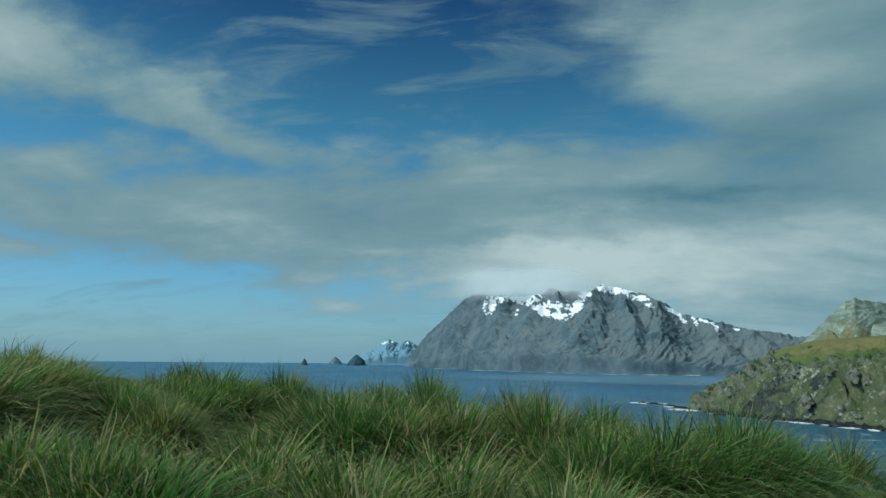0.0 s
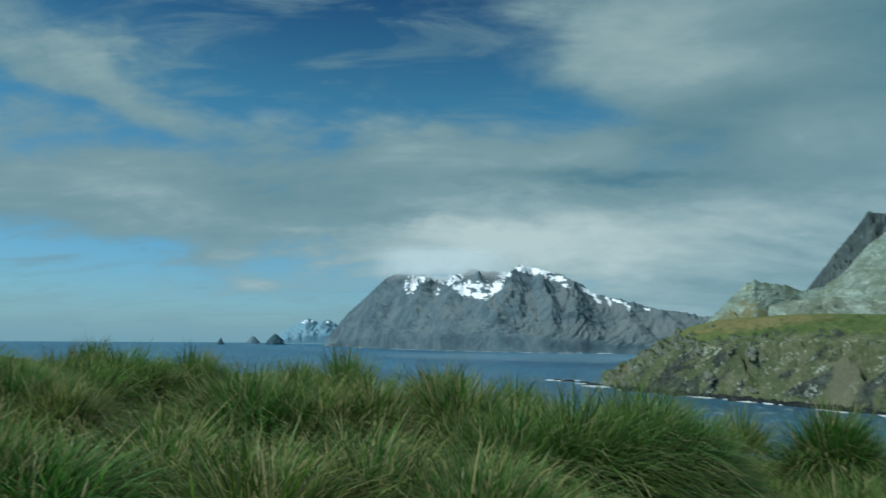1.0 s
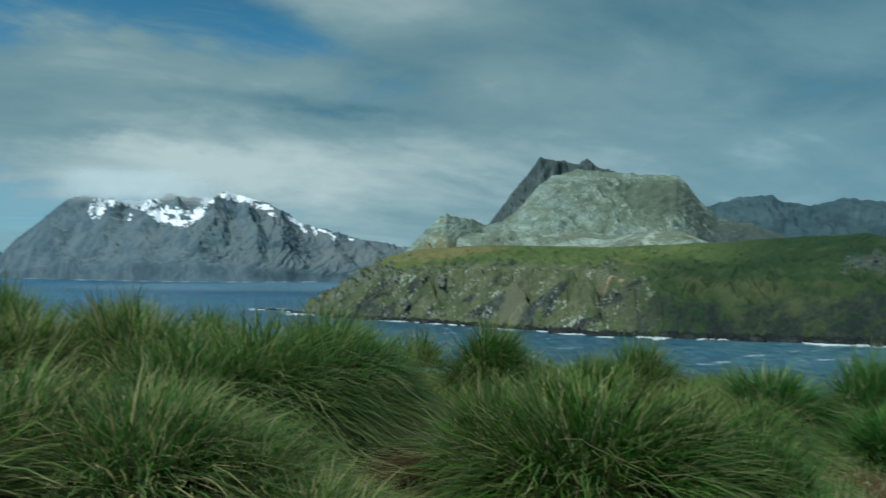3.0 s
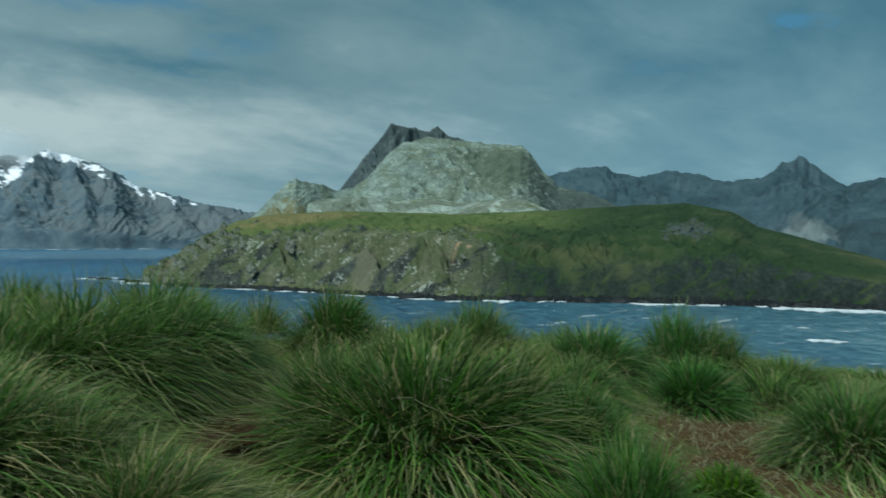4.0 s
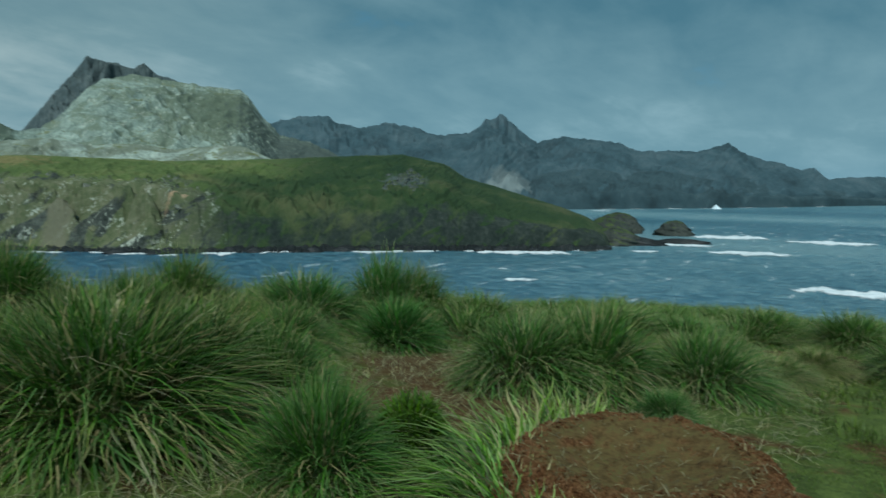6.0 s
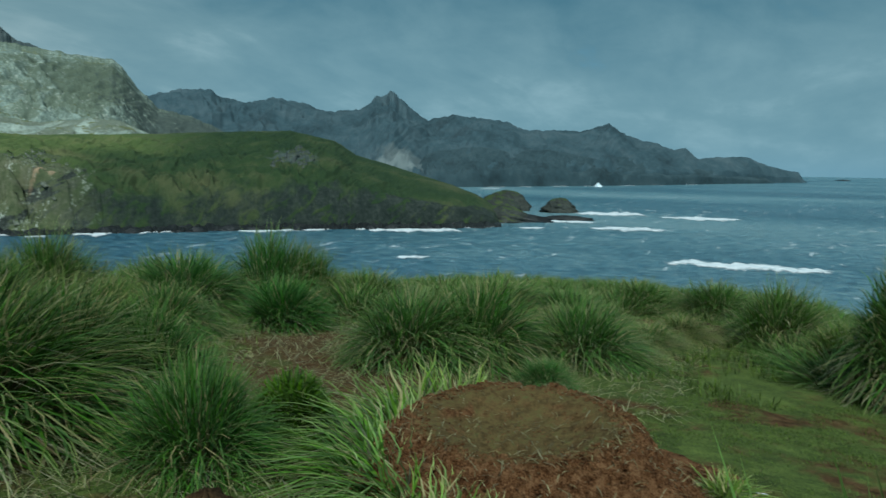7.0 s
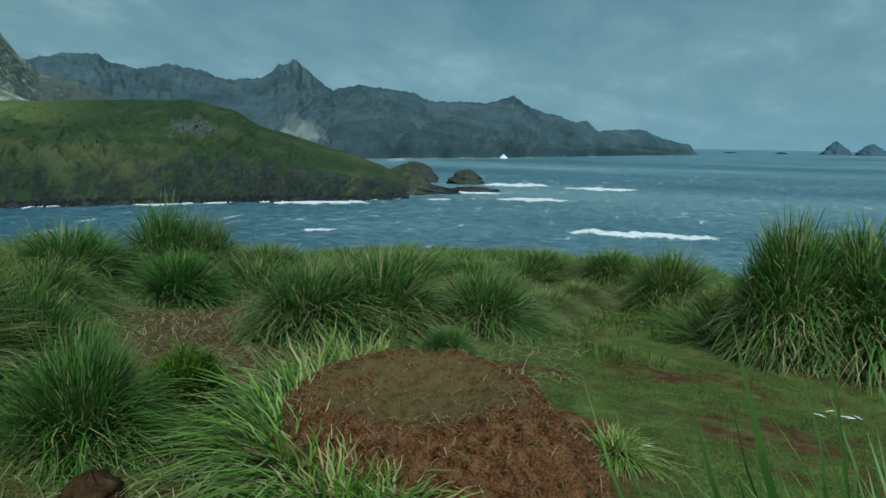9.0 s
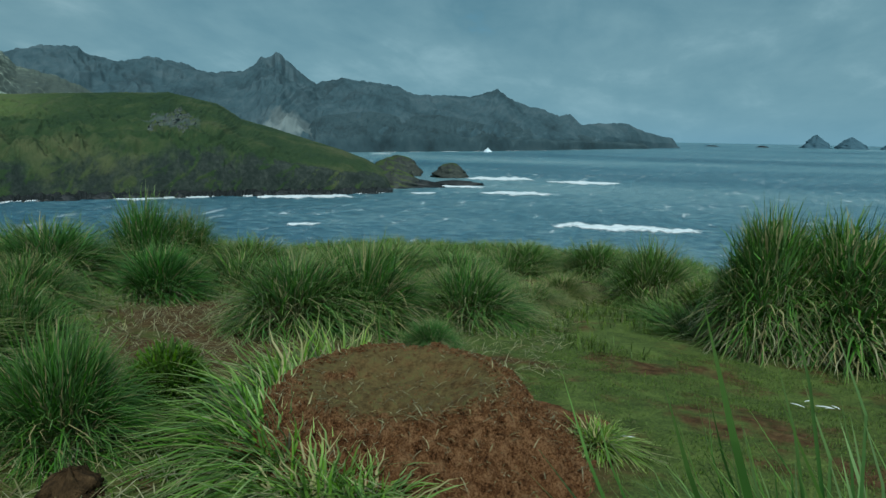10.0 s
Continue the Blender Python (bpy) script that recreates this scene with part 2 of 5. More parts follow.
def relief_material(name, rock, pale, grass, slope, grain, snow=None, lichen=0.0, roughness=0.9, scree=None, fine=0.5, patchy=0.9, blotch=None, fans=0.6, rough_relief=0.7, spread=0.17):
    """Rock on the steep, grass on the flat; noise breaks both up. slope: normal z from which grass holds."""
    m, t, b, pos = material(name)
    nz = nd(t, "ShaderNodeSeparateXYZ", ins={0: nd(t, "ShaderNodeNewGeometry").outputs["Normal"]}).outputs[2]
    h = nd(t, "ShaderNodeSeparateXYZ", ins={0: pos}).outputs[2]
    n1 = noise_tex(t, pos, grain, 7, 0.65)
    n2 = noise_tex(t, pos, grain * 6, 6, 0.7)
    n3 = noise_tex(t, mapping(t, pos, scale=(1, 1, 0.35)), grain * 2.4, 6, 0.7, 1.0)
    dark = tuple(c * 0.45 for c in rock)
    stone = ramp(t, mth(t, "ADD", mth(t, "MULTIPLY", n1, 1 - fine), mth(t, "MULTIPLY", n2, fine)), (0.5 - spread, dark), (0.5, rock), (0.5 + spread, pale))
    fan = noise_tex(t, mapping(t, pos, rot=(0, 0, 30), scale=(1, 1, 0.8)), grain * 0.9, 7, 0.66, 1.5)
    stone = mix(t, mth(t, "MULTIPLY", step(t, fan, 0.50, 0.66), fans), stone, pale)
    if blotch:
        wide = noise_tex(t, mapping(t, pos, rot=(20, 0, 40), scale=(1, 1, 1.6)), grain * 0.5, 6, 0.6, 0.8)
        stone = mix(t, mth(t, "MULTIPLY", step(t, wide, 0.44, 0.57), 0.8), stone, blotch)
    n5 = noise_tex(t, pos, grain * 7, 6, 0.7, 0.6)
    stone = mix(t, mth(t, "MULTIPLY", step(t, mth(t, "ADD", mth(t, "MULTIPLY", n3, 0.45), mth(t, "MULTIPLY", n5, 0.55)), 0.54, 0.62), lichen), stone, (0.46, 0.48, 0.40))
    col = stone
    if grass:
        g = ramp(t, noise_tex(t, pos, grain * 0.7, 7, 0.6), (0.35, grass[0]), (0.5, grass[1]), (0.66, grass[2]))
        hold = mth(t, "ADD", nz, mth(t, "MULTIPLY", mth(t, "SUBTRACT", n1, 0.5), patchy))
        hold = mth(t, "ADD", hold, mth(t, "MULTIPLY", mth(t, "SUBTRACT", n2, 0.5), 0.5))
        col = mix(t, step(t, hold, slope - 0.06, slope + 0.06), stone, g)
    if scree:
        # bleached grass, pale scree and darker patches, each round a given place
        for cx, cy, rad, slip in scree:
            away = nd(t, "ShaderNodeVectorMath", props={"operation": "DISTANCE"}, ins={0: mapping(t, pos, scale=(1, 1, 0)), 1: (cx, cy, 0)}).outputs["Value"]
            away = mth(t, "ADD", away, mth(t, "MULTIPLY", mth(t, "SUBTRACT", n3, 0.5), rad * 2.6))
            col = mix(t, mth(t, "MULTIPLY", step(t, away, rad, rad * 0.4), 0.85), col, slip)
    if snow:
        # v of the map tells where the snow has gathered
        lain = nd(t, "ShaderNodeSeparateXYZ", ins={0: nd(t, "ShaderNodeUVMap").outputs[0]}).outputs[1]
        lain = mth(t, "ADD", lain, mth(t, "MULTIPLY", mth(t, "SUBTRACT", n2, 0.5), 0.45))
        col = mix(t, step(t, lain, snow[0], snow[1]), col, (0.78, 0.80, 0.83))
    t.links.new(col, b.inputs["Base Color"])
    b.inputs["Roughness"].default_value = roughness
    b.inputs["Specular IOR Level"].default_value = 0.2
    bump(t, b, mth(t, "ADD", n1, mth(t, "MULTIPLY", n2, 0.5)), rough_relief, 0.6 / grain * 0.12)
    return m


def headland_material():
    """Turf over cliffs: west of the slip pale lichened ribs, dark clefts and bleached scree; east of it low dark cliffs."""
    m, t, b, pos = material("headland_turf_rock")
    p = nd(t, "ShaderNodeSeparateXYZ", ins={0: pos})
    x, y, z = p.outputs[0], p.outputs[1], p.outputs[2]
    climb = nd(t, "ShaderNodeSeparateXYZ", ins={0: nd(t, "ShaderNodeUVMap").outputs[0]}).outputs[0]
    along = mth(t, "SUBTRACT", mth(t, "MULTIPLY", x, 0.86), mth(t, "MULTIPLY", y, 0.50))
    tilted = nd(t, "ShaderNodeCombineXYZ", ins={0: mth(t, "SUBTRACT", along, z), 1: mth(t, "MULTIPLY", mth(t, "ADD", along, z), 0.38), 2: 0.0}).outputs[0]
    bands = noise_tex(t, tilted, 0.058, 6, 0.62, 0.9)
    ribs_ = noise_tex(t, mapping(t, tilted, (40, 9, 0)), 0.14, 6, 0.66, 0.6)
    wide = noise_tex(t, pos, 0.022, 6, 0.6)
    mid = noise_tex(t, pos, 0.10, 6, 0.66)
    fine = noise_tex(t, pos, 0.55, 6, 0.72)
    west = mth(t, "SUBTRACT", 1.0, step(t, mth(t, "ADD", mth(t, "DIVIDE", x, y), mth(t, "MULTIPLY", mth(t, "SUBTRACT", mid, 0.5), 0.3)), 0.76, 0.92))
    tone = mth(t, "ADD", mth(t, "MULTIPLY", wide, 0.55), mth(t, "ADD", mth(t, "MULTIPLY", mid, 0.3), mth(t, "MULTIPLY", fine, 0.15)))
    # turf colours hold the light: sun in the west, cloud shadow in the east
    sunlit_turf = ramp(t, tone, (0.36, (0.042, 0.070, 0.020)), (0.5, (0.080, 0.110, 0.033)), (0.63, (0.140, 0.145, 0.058)))
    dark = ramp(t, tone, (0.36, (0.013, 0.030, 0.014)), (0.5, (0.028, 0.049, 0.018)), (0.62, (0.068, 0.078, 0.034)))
    # the painted sunlight on the plateau's top reaches a little farther east than on the cliffs below
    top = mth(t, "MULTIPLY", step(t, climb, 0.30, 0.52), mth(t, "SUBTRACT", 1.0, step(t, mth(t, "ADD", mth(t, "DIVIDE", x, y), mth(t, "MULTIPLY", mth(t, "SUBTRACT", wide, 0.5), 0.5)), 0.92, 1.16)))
    turf = mix(t, mth(t, "MAXIMUM", west, top), dark, sunlit_turf)
    bleached = ramp(t, mth(t, "ADD", mth(t, "MULTIPLY", mid, 0.6), mth(t, "MULTIPLY", fine, 0.4)), (0.35, (0.042, 0.060, 0.025)), (0.5, (0.086, 0.100, 0.050)), (0.66, (0.158, 0.154, 0.100)))
    stone = ramp(t, mth(t, "ADD", mth(t, "MULTIPLY", fine, 0.6), mth(t, "MULTIPLY", mid, 0.4)), (0.38, (0.012, 0.016, 0.013)), (0.5, (0.042, 0.050, 0.041)), (0.64, (0.100, 0.112, 0.090)))
    cliff = mix(t, step(t, bands, 0.52, 0.57), bleached, stone)
    spots = mth(t, "ADD", mth(t, "MULTIPLY", fine, 0.5), mth(t, "MULTIPLY", ribs_, 0.5))
    cliff = mix(t, mth(t, "MULTIPLY", step(t, spots, 0.55, 0.62), 0.8), cliff, (0.33, 0.36, 0.29))
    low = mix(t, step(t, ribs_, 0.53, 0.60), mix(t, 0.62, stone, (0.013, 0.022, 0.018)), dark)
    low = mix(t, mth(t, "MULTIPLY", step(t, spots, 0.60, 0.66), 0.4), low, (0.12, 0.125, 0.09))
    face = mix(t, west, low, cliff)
    rag = mth(t, "ADD", mth(t, "MULTIPLY", mth(t, "SUBTRACT", mid, 0.5), 0.34), mth(t, "MULTIPLY", mth(t, "SUBTRACT", ribs_, 0.5), 0.26))
    rag = mth(t, "MULTIPLY", rag, mth(t, "ADD", 0.26, mth(t, "MULTIPLY", west, 0.94)))
    edge = mth(t, "ADD", 0.016, mth(t, "MULTIPLY", west, 0.234))
    # the low cliffs grow towards the point
    edge = mth(t, "ADD", edge, mth(t, "MULTIPLY", step(t, mth(t, "DIVIDE", x, y), 1.1, 2.6), 0.065))
    # the bare nose of the point
    edge = mth(t, "ADD", edge, mth(t, "MULTIPLY", mth(t, "SUBTRACT", 1.0, step(t, mth(t, "DIVIDE", x, y), 0.31, 0.38)), 0.75))
    edge = mth(t, "ADD", edge, mth(t, "MULTIPLY", step(t, mth(t, "DIVIDE", x, y), 2.55, 3.1), 0.5))
    rise = mth(t, "SUBTRACT", mth(t, "ADD", climb, rag), edge)
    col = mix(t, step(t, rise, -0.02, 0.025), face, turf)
    # bare slips of earth, scree, and bleached turf
    for cx, cy, rad, slip in ((214, 278, 4.2, (0.34, 0.24, 0.145)), (215.5, 270, 2.6, (0.28, 0.21, 0.13)), (182, 318, 9, (0.125, 0.122, 0.080)), (203, 446, 50, (0.165, 0.142, 0.058)), (219, 326, 3, (0.30, 0.26, 0.17)), (116, 470, 14, (0.115, 0.080, 0.045)), (317, 217, 15, (0.066, 0.084, 0.078))):
        away = nd(t, "ShaderNodeVectorMath", props={"operation": "DISTANCE"}, ins={0: mapping(t, pos, scale=(1, 1, 0)), 1: (cx, cy, 0)}).outputs["Value"]
        away = mth(t, "ADD", away, mth(t, "MULTIPLY", mth(t, "SUBTRACT", mid, 0.5), rad * 2.4))
        col = mix(t, mth(t, "MULTIPLY", step(t, away, rad, rad * 0.45), 0.85), col, slip)
    t.links.new(col, b.inputs["Base Color"])
    b.inputs["Roughness"].default_value = 0.95
    b.inputs["Specular IOR Level"].default_value = 0.15
    bump(t, b, mth(t, "ADD", mid, mth(t, "ADD", mth(t, "MULTIPLY", fine, 0.35), mth(t, "MULTIPLY", ribs_, 0.8))), 0.5, 2.0)
    return m


def cloud_material():
    """Cloud lying on a summit: thin towards its rim, torn by the wind."""
    m, t, b, pos = material("summit_cloud")
    uv = nd(t, "ShaderNodeSeparateXYZ", ins={0: nd(t, "ShaderNodeUVMap").outputs[0]})
    torn = noise_tex(t, mapping(t, pos, rot=(0, 18, 0), scale=(0.8, 1, 1.4)), 0.005, 5, 0.5, 0.3)
    body = mth(t, "MULTIPLY", step(t, mth(t, "MULTIPLY", mth(t, "MULTIPLY", uv.outputs[0], mth(t, "SUBTRACT", 1.0, uv.outputs[0])), 4.0), 0.0, 1.0), step(t, mth(t, "MULTIPLY", mth(t, "MULTIPLY", uv.outputs[1], mth(t, "SUBTRACT", 1.0, uv.outputs[1])), 4.0), 0.0, 1.0))
    a = mth(t, "MULTIPLY", body, step(t, mth(t, "ADD", mth(t, "MULTIPLY", body, 0.4), torn), 0.10, 1.05))
    t.links.new(mth(t, "MULTIPLY", a, 0.72), b.inputs["Alpha"])
    b.inputs["Base Color"].default_value = (0.64, 0.67, 0.67, 1)
    b.inputs["Roughness"].default_value = 1.0
    b.inputs["Specular IOR Level"].default_value = 0.0
    return m


def sea_material():
    m, t, b, pos = material("sea_water")
    w1 = noise_tex(t, mapping(t, pos, rot=(0, 0, 25), scale=(1, 0.6, 1)), 0.28, 6, 0.65)
    w2 = noise_tex(t, mapping(t, pos, rot=(0, 0, 40), scale=(1, 0.7, 1)), 1.1, 4, 0.6)
    w3 = noise_tex(t, mapping(t, pos, rot=(0, 0, 15), scale=(1, 0.4, 1)), 0.03, 4, 0.6)
    patch = noise_tex(t, mapping(t, pos, rot=(0, 0, -15), scale=(1, 0.5, 1)), 0.0035, 5, 0.6)
    chop = mth(t, "ADD", mth(t, "MULTIPLY", w1, 0.6), mth(t, "MULTIPLY", w2, 0.4))
    # the waves' light and dark facets are painted into the colour along the chop
    deep = ramp(t, mth(t, "ADD", mth(t, "MULTIPLY", patch, 0.35), mth(t, "MULTIPLY", chop, 0.65)), (0.42, (0.020, 0.066, 0.102)), (0.5, (0.074, 0.176, 0.222)), (0.58, (0.205, 0.315, 0.335)))
    # open water is bluer and darker than the bay: the reflected sky is put into the colour
    px = nd(t, "ShaderNodeSeparateXYZ", ins={0: pos})
    cloud_reflected = step(t, mth(t, "SUBTRACT", px.outputs[0], mth(t, "MULTIPLY", px.outputs[1], 0.36)), -120.0, 260.0)
    blue = nd(t, "ShaderNodeMix", props={"data_type": "RGBA", "blend_type": "MULTIPLY"}, ins={0: 1.0, 6: deep, 7: (0.38, 0.66, 0.94, 1)}).outputs[2]
    deep = mix(t, cloud_reflected, blue, deep)
    # a highlight on the water under the snowy mountain, painted as paler colour
    highlight = nd(t, "ShaderNodeVectorMath", props={"operation": "DISTANCE"}, ins={0: mapping(t, pos, scale=(0.7, 1, 0)), 1: (190, 1330, 0)}).outputs["Value"]
    highlight = mth(t, "ADD", highlight, mth(t, "MULTIPLY", mth(t, "SUBTRACT", patch, 0.5), 700.0))
    deep = mix(t, mth(t, "MULTIPLY", step(t, highlight, 330.0, 180.0), 0.45), deep, (0.17, 0.27, 0.33))
    caps = noise_tex(t, mapping(t, pos, rot=(0, 0, 10), scale=(0.55, 1.5, 1)), 0.11, 7, 0.72, 0.6)
    zone = noise_tex(t, pos, 0.010, 3, 0.5)
    white = mth(t, "MULTIPLY", step(t, mth(t, "ADD", caps, mth(t, "MULTIPLY", mth(t, "SUBTRACT", zone, 0.5), 0.25)), 0.605, 0.67), 0.75)
    col = mix(t, white, deep, (0.62, 0.68, 0.70))
    t.links.new(col, b.inputs["Base Color"])
    t.links.new(mth(t, "ADD", 0.30, mth(t, "MULTIPLY", white, 0.5)), b.inputs["Roughness"])
    b.inputs["IOR"].default_value = 1.33
    b.inputs["Specular IOR Level"].default_value = 0.3
    bump(t, b, mth(t, "ADD", mth(t, "MULTIPLY", w3, 5.0), mth(t, "ADD", mth(t, "MULTIPLY", w1, 3.0), mth(t, "MULTIPLY", w2, 0.8))), 1.0, 1.2)
    return m


def foam_material():
    m, t, b, pos = material("surf_foam")
    n = noise_tex(t, pos, 0.35, 6, 0.7)
    t.links.new(ramp(t, n, (0.3, (0.45, 0.54, 0.57)), (0.6, (0.80, 0.83, 0.83))), b.inputs["Base Color"])
    b.inputs["Roughness"].default_value = 0.8
    uv = nd(t, "ShaderNodeSeparateXYZ", ins={0: nd(t, "ShaderNodeUVMap").outputs[0]})
    rag = mth(t, "ADD", mth(t, "MULTIPLY", noise_tex(t, pos, 0.09, 6, 0.7, 0.6), 0.55), mth(t, "MULTIPLY", noise_tex(t, pos, 0.6, 5, 0.7, 0.4), 0.45))
    edge = mth(t, "MULTIPLY", mth(t, "MULTIPLY", uv.outputs[1], mth(t, "SUBTRACT", 1.0, uv.outputs[1])), 4.0)
    ends = step(t, mth(t, "MULTIPLY", mth(t, "MULTIPLY", uv.outputs[0], mth(t, "SUBTRACT", 1.0, uv.outputs[0])), 4.0), 0.0, 0.5)
    a = mth(t, "ADD", mth(t, "MULTIPLY", mth(t, "MULTIPLY", edge, ends), 0.55), mth(t, "MULTIPLY", mth(t, "SUBTRACT", rag, 0.5), 1.9))
    t.links.new(mth(t, "MULTIPLY", step(t, a, 0.08, 0.50), 0.95), b.inputs["Alpha"])
    bump(t, b, n, 0.6, 0.6)
    return m


MAT_GROUND = ground_material()
MAT_NEST = nest_material()
MAT_SEA = sea_material()
MAT_FOAM = foam_material()
# aerial haze is mixed into the rock colours of both far mountains
MAT_SNOWY = relief_material("snowy_mountain_rock_haze", (0.074, 0.112, 0.132), (0.142, 0.176, 0.188), ((0.086, 0.116, 0.130), (0.110, 0.138, 0.146), (0.138, 0.160, 0.162)), 0.70, 0.014, snow=(0.44, 0.54), fine=0.30, spread=0.17, fans=0.6, patchy=0.8, rough_relief=0.35)
MAT_HAZY = relief_material("far_mountain_rock_haze", (0.150, 0.262, 0.335), (0.195, 0.305, 0.375), None, 0.7, 0.010, snow=(0.48, 0.60), rough_relief=0.2, spread=0.45)
MAT_CLOUD = cloud_material()
# islets on the horizon: the haze before them is part of their blue-grey
MAT_ISLET = relief_material("islet_rock_haze", (0.048, 0.094, 0.120), (0.066, 0.114, 0.140), None, 0.7, 0.03, rough_relief=0.3, spread=0.4)
MAT_FAINT = relief_material("faint_rock_haze", (0.13, 0.19, 0.23), (0.19, 0.25, 0.28), None, 0.7, 0.02)
MAT_HEAD = headland_material()
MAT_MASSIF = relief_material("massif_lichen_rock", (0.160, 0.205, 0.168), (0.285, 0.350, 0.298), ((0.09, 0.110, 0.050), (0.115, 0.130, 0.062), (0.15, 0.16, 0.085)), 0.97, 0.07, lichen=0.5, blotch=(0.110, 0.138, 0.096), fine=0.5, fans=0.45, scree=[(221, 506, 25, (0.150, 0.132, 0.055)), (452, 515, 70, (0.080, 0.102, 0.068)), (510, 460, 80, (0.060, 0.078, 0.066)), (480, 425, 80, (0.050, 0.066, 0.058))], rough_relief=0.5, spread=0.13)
MAT_PEAK = relief_material("peak_dark_rock", (0.054, 0.074, 0.074), (0.105, 0.130, 0.126), None, 0.9, 0.03)
# the range's blue-grey holds the haze in front of it, painted into the rock
MAT_RANGE = relief_material("range_rock_haze", (0.040, 0.072, 0.084), (0.074, 0.106, 0.116), None, 0.86, 0.010, fine=0.30, fans=0.3, scree=[(985, 490, 44, (0.094, 0.118, 0.118)), (1012, 466, 46, (0.092, 0.120, 0.122)), (982, 474, 24, (0.160, 0.192, 0.186)), (955, 492, 16, (0.150, 0.180, 0.176))], rough_relief=0.35)
MAT_SKERRY = relief_material("wet_shore_rock", (0.013, 0.016, 0.017), (0.034, 0.038, 0.036), None, 0.7, 0.15, roughness=0.5)
MAT_STACK = relief_material("sea_rock", (0.034, 0.040, 0.034), (0.072, 0.078, 0.064), ((0.030, 0.048, 0.015), (0.042, 0.062, 0.020), (0.058, 0.074, 0.026)), 0.84, 0.08)
MAT_OUTCROP = relief_material("outcrop_rock", (0.050, 0.062, 0.056), (0.125, 0.142, 0.130), ((0.03, 0.05, 0.014), (0.04, 0.06, 0.018), (0.06, 0.075, 0.03)), 0.84, 0.25, lichen=0.2)
MAT_CRAG = relief_material("crag_rock", (0.090, 0.100, 0.076), (0.23, 0.245, 0.19), ((0.03, 0.05, 0.012), (0.05, 0.08, 0.018), (0.08, 0.10, 0.03)), 0.80, 0.22, lichen=0.5)
MAT_FOAM_ICE = relief_material("ice", (0.55, 0.66, 0.70), (0.82, 0.85, 0.86), None, 0.7, 0.2, roughness=0.4)


def feather_material():
    m, t, b, pos = material("feather_white")
    n = noise_tex(t, mapping(t, pos, scale=(4, 40, 1)), 8.0, 4, 0.6)
    t.links.new(ramp(t, n, (0.3, (0.62, 0.63, 0.60)), (0.7, (0.82, 0.83, 0.80))), b.inputs["Base Color"])
    b.inputs["Roughness"].default_value = 0.7
    return m


MAT_FEATHER = feather_material()


def peat_material():
    m, t, b, pos = material("bare_peat")
    n = noise_tex(t, pos, 22.0, 6, 0.7)
    t.links.new(ramp(t, n, (0.35, (0.018, 0.011, 0.005)), (0.6, (0.066, 0.040, 0.018)), (0.75, (0.13, 0.085, 0.040))), b.inputs["Base Color"])
    b.inputs["Roughness"].default_value = 0.95
    b.inputs["Specular IOR Level"].default_value = 0.1
    bump(t, b, n, 1.0, 0.03)
    return m


MAT_PEAT = peat_material()
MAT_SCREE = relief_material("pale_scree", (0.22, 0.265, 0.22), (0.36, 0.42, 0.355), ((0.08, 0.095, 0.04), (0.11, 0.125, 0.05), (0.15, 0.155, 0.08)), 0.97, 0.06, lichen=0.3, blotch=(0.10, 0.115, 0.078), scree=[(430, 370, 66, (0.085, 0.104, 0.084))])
# the foothill takes the range's painted haze
MAT_FOOTHILL = relief_material("foothill_heath_haze", (0.034, 0.060, 0.068), (0.056, 0.084, 0.090), None, 0.75, 0.012, fine=0.35, fans=0.2, rough_relief=0.3)

# ---- noise and mesh helpers ----
_rng = np.random.default_rng(5)
_perm = np.concatenate([_rng.permutation(256)] * 2)
_grad = np.stack([np.cos(np.arange(16) * math.pi / 8), np.sin(np.arange(16) * math.pi / 8)], 1)


def perlin(x, y):
    """Gradient noise, about -0.7 to 0.7, on arrays."""
    xi, yi = np.floor(x).astype(int), np.floor(y).astype(int)
    xf, yf = x - xi, y - yi
    u, v = xf ** 3 * (xf * (xf * 6 - 15) + 10), yf ** 3 * (yf * (yf * 6 - 15) + 10)

    def corner(i, j):
        g = _grad[_perm[(_perm[(xi + i) & 255] + yi + j) & 255] & 15]
        return g[..., 0] * (xf - i) + g[..., 1] * (yf - j)
    a = corner(0, 0) * (1 - u) + corner(1, 0) * u
    b = corner(0, 1) * (1 - u) + corner(1, 1) * u
    return a * (1 - v) + b * v


def fbm(x, y, octaves=5, gain=0.5):
    return sum(perlin(x * 2 ** k + 17 * k, y * 2 ** k - 9 * k) * gain ** k for k in range(octaves))


def ridged(x, y, octaves=5, gain=0.5):
    return sum((1 - 2.2 * np.abs(perlin(x * 2 ** k + 31 * k, y * 2 ** k + 5 * k))) * gain ** k for k in range(octaves))


def smooth(v, lo, hi):
    s = np.clip((v - lo) / (hi - lo), 0, 1)
    return s * s * (3 - 2 * s)


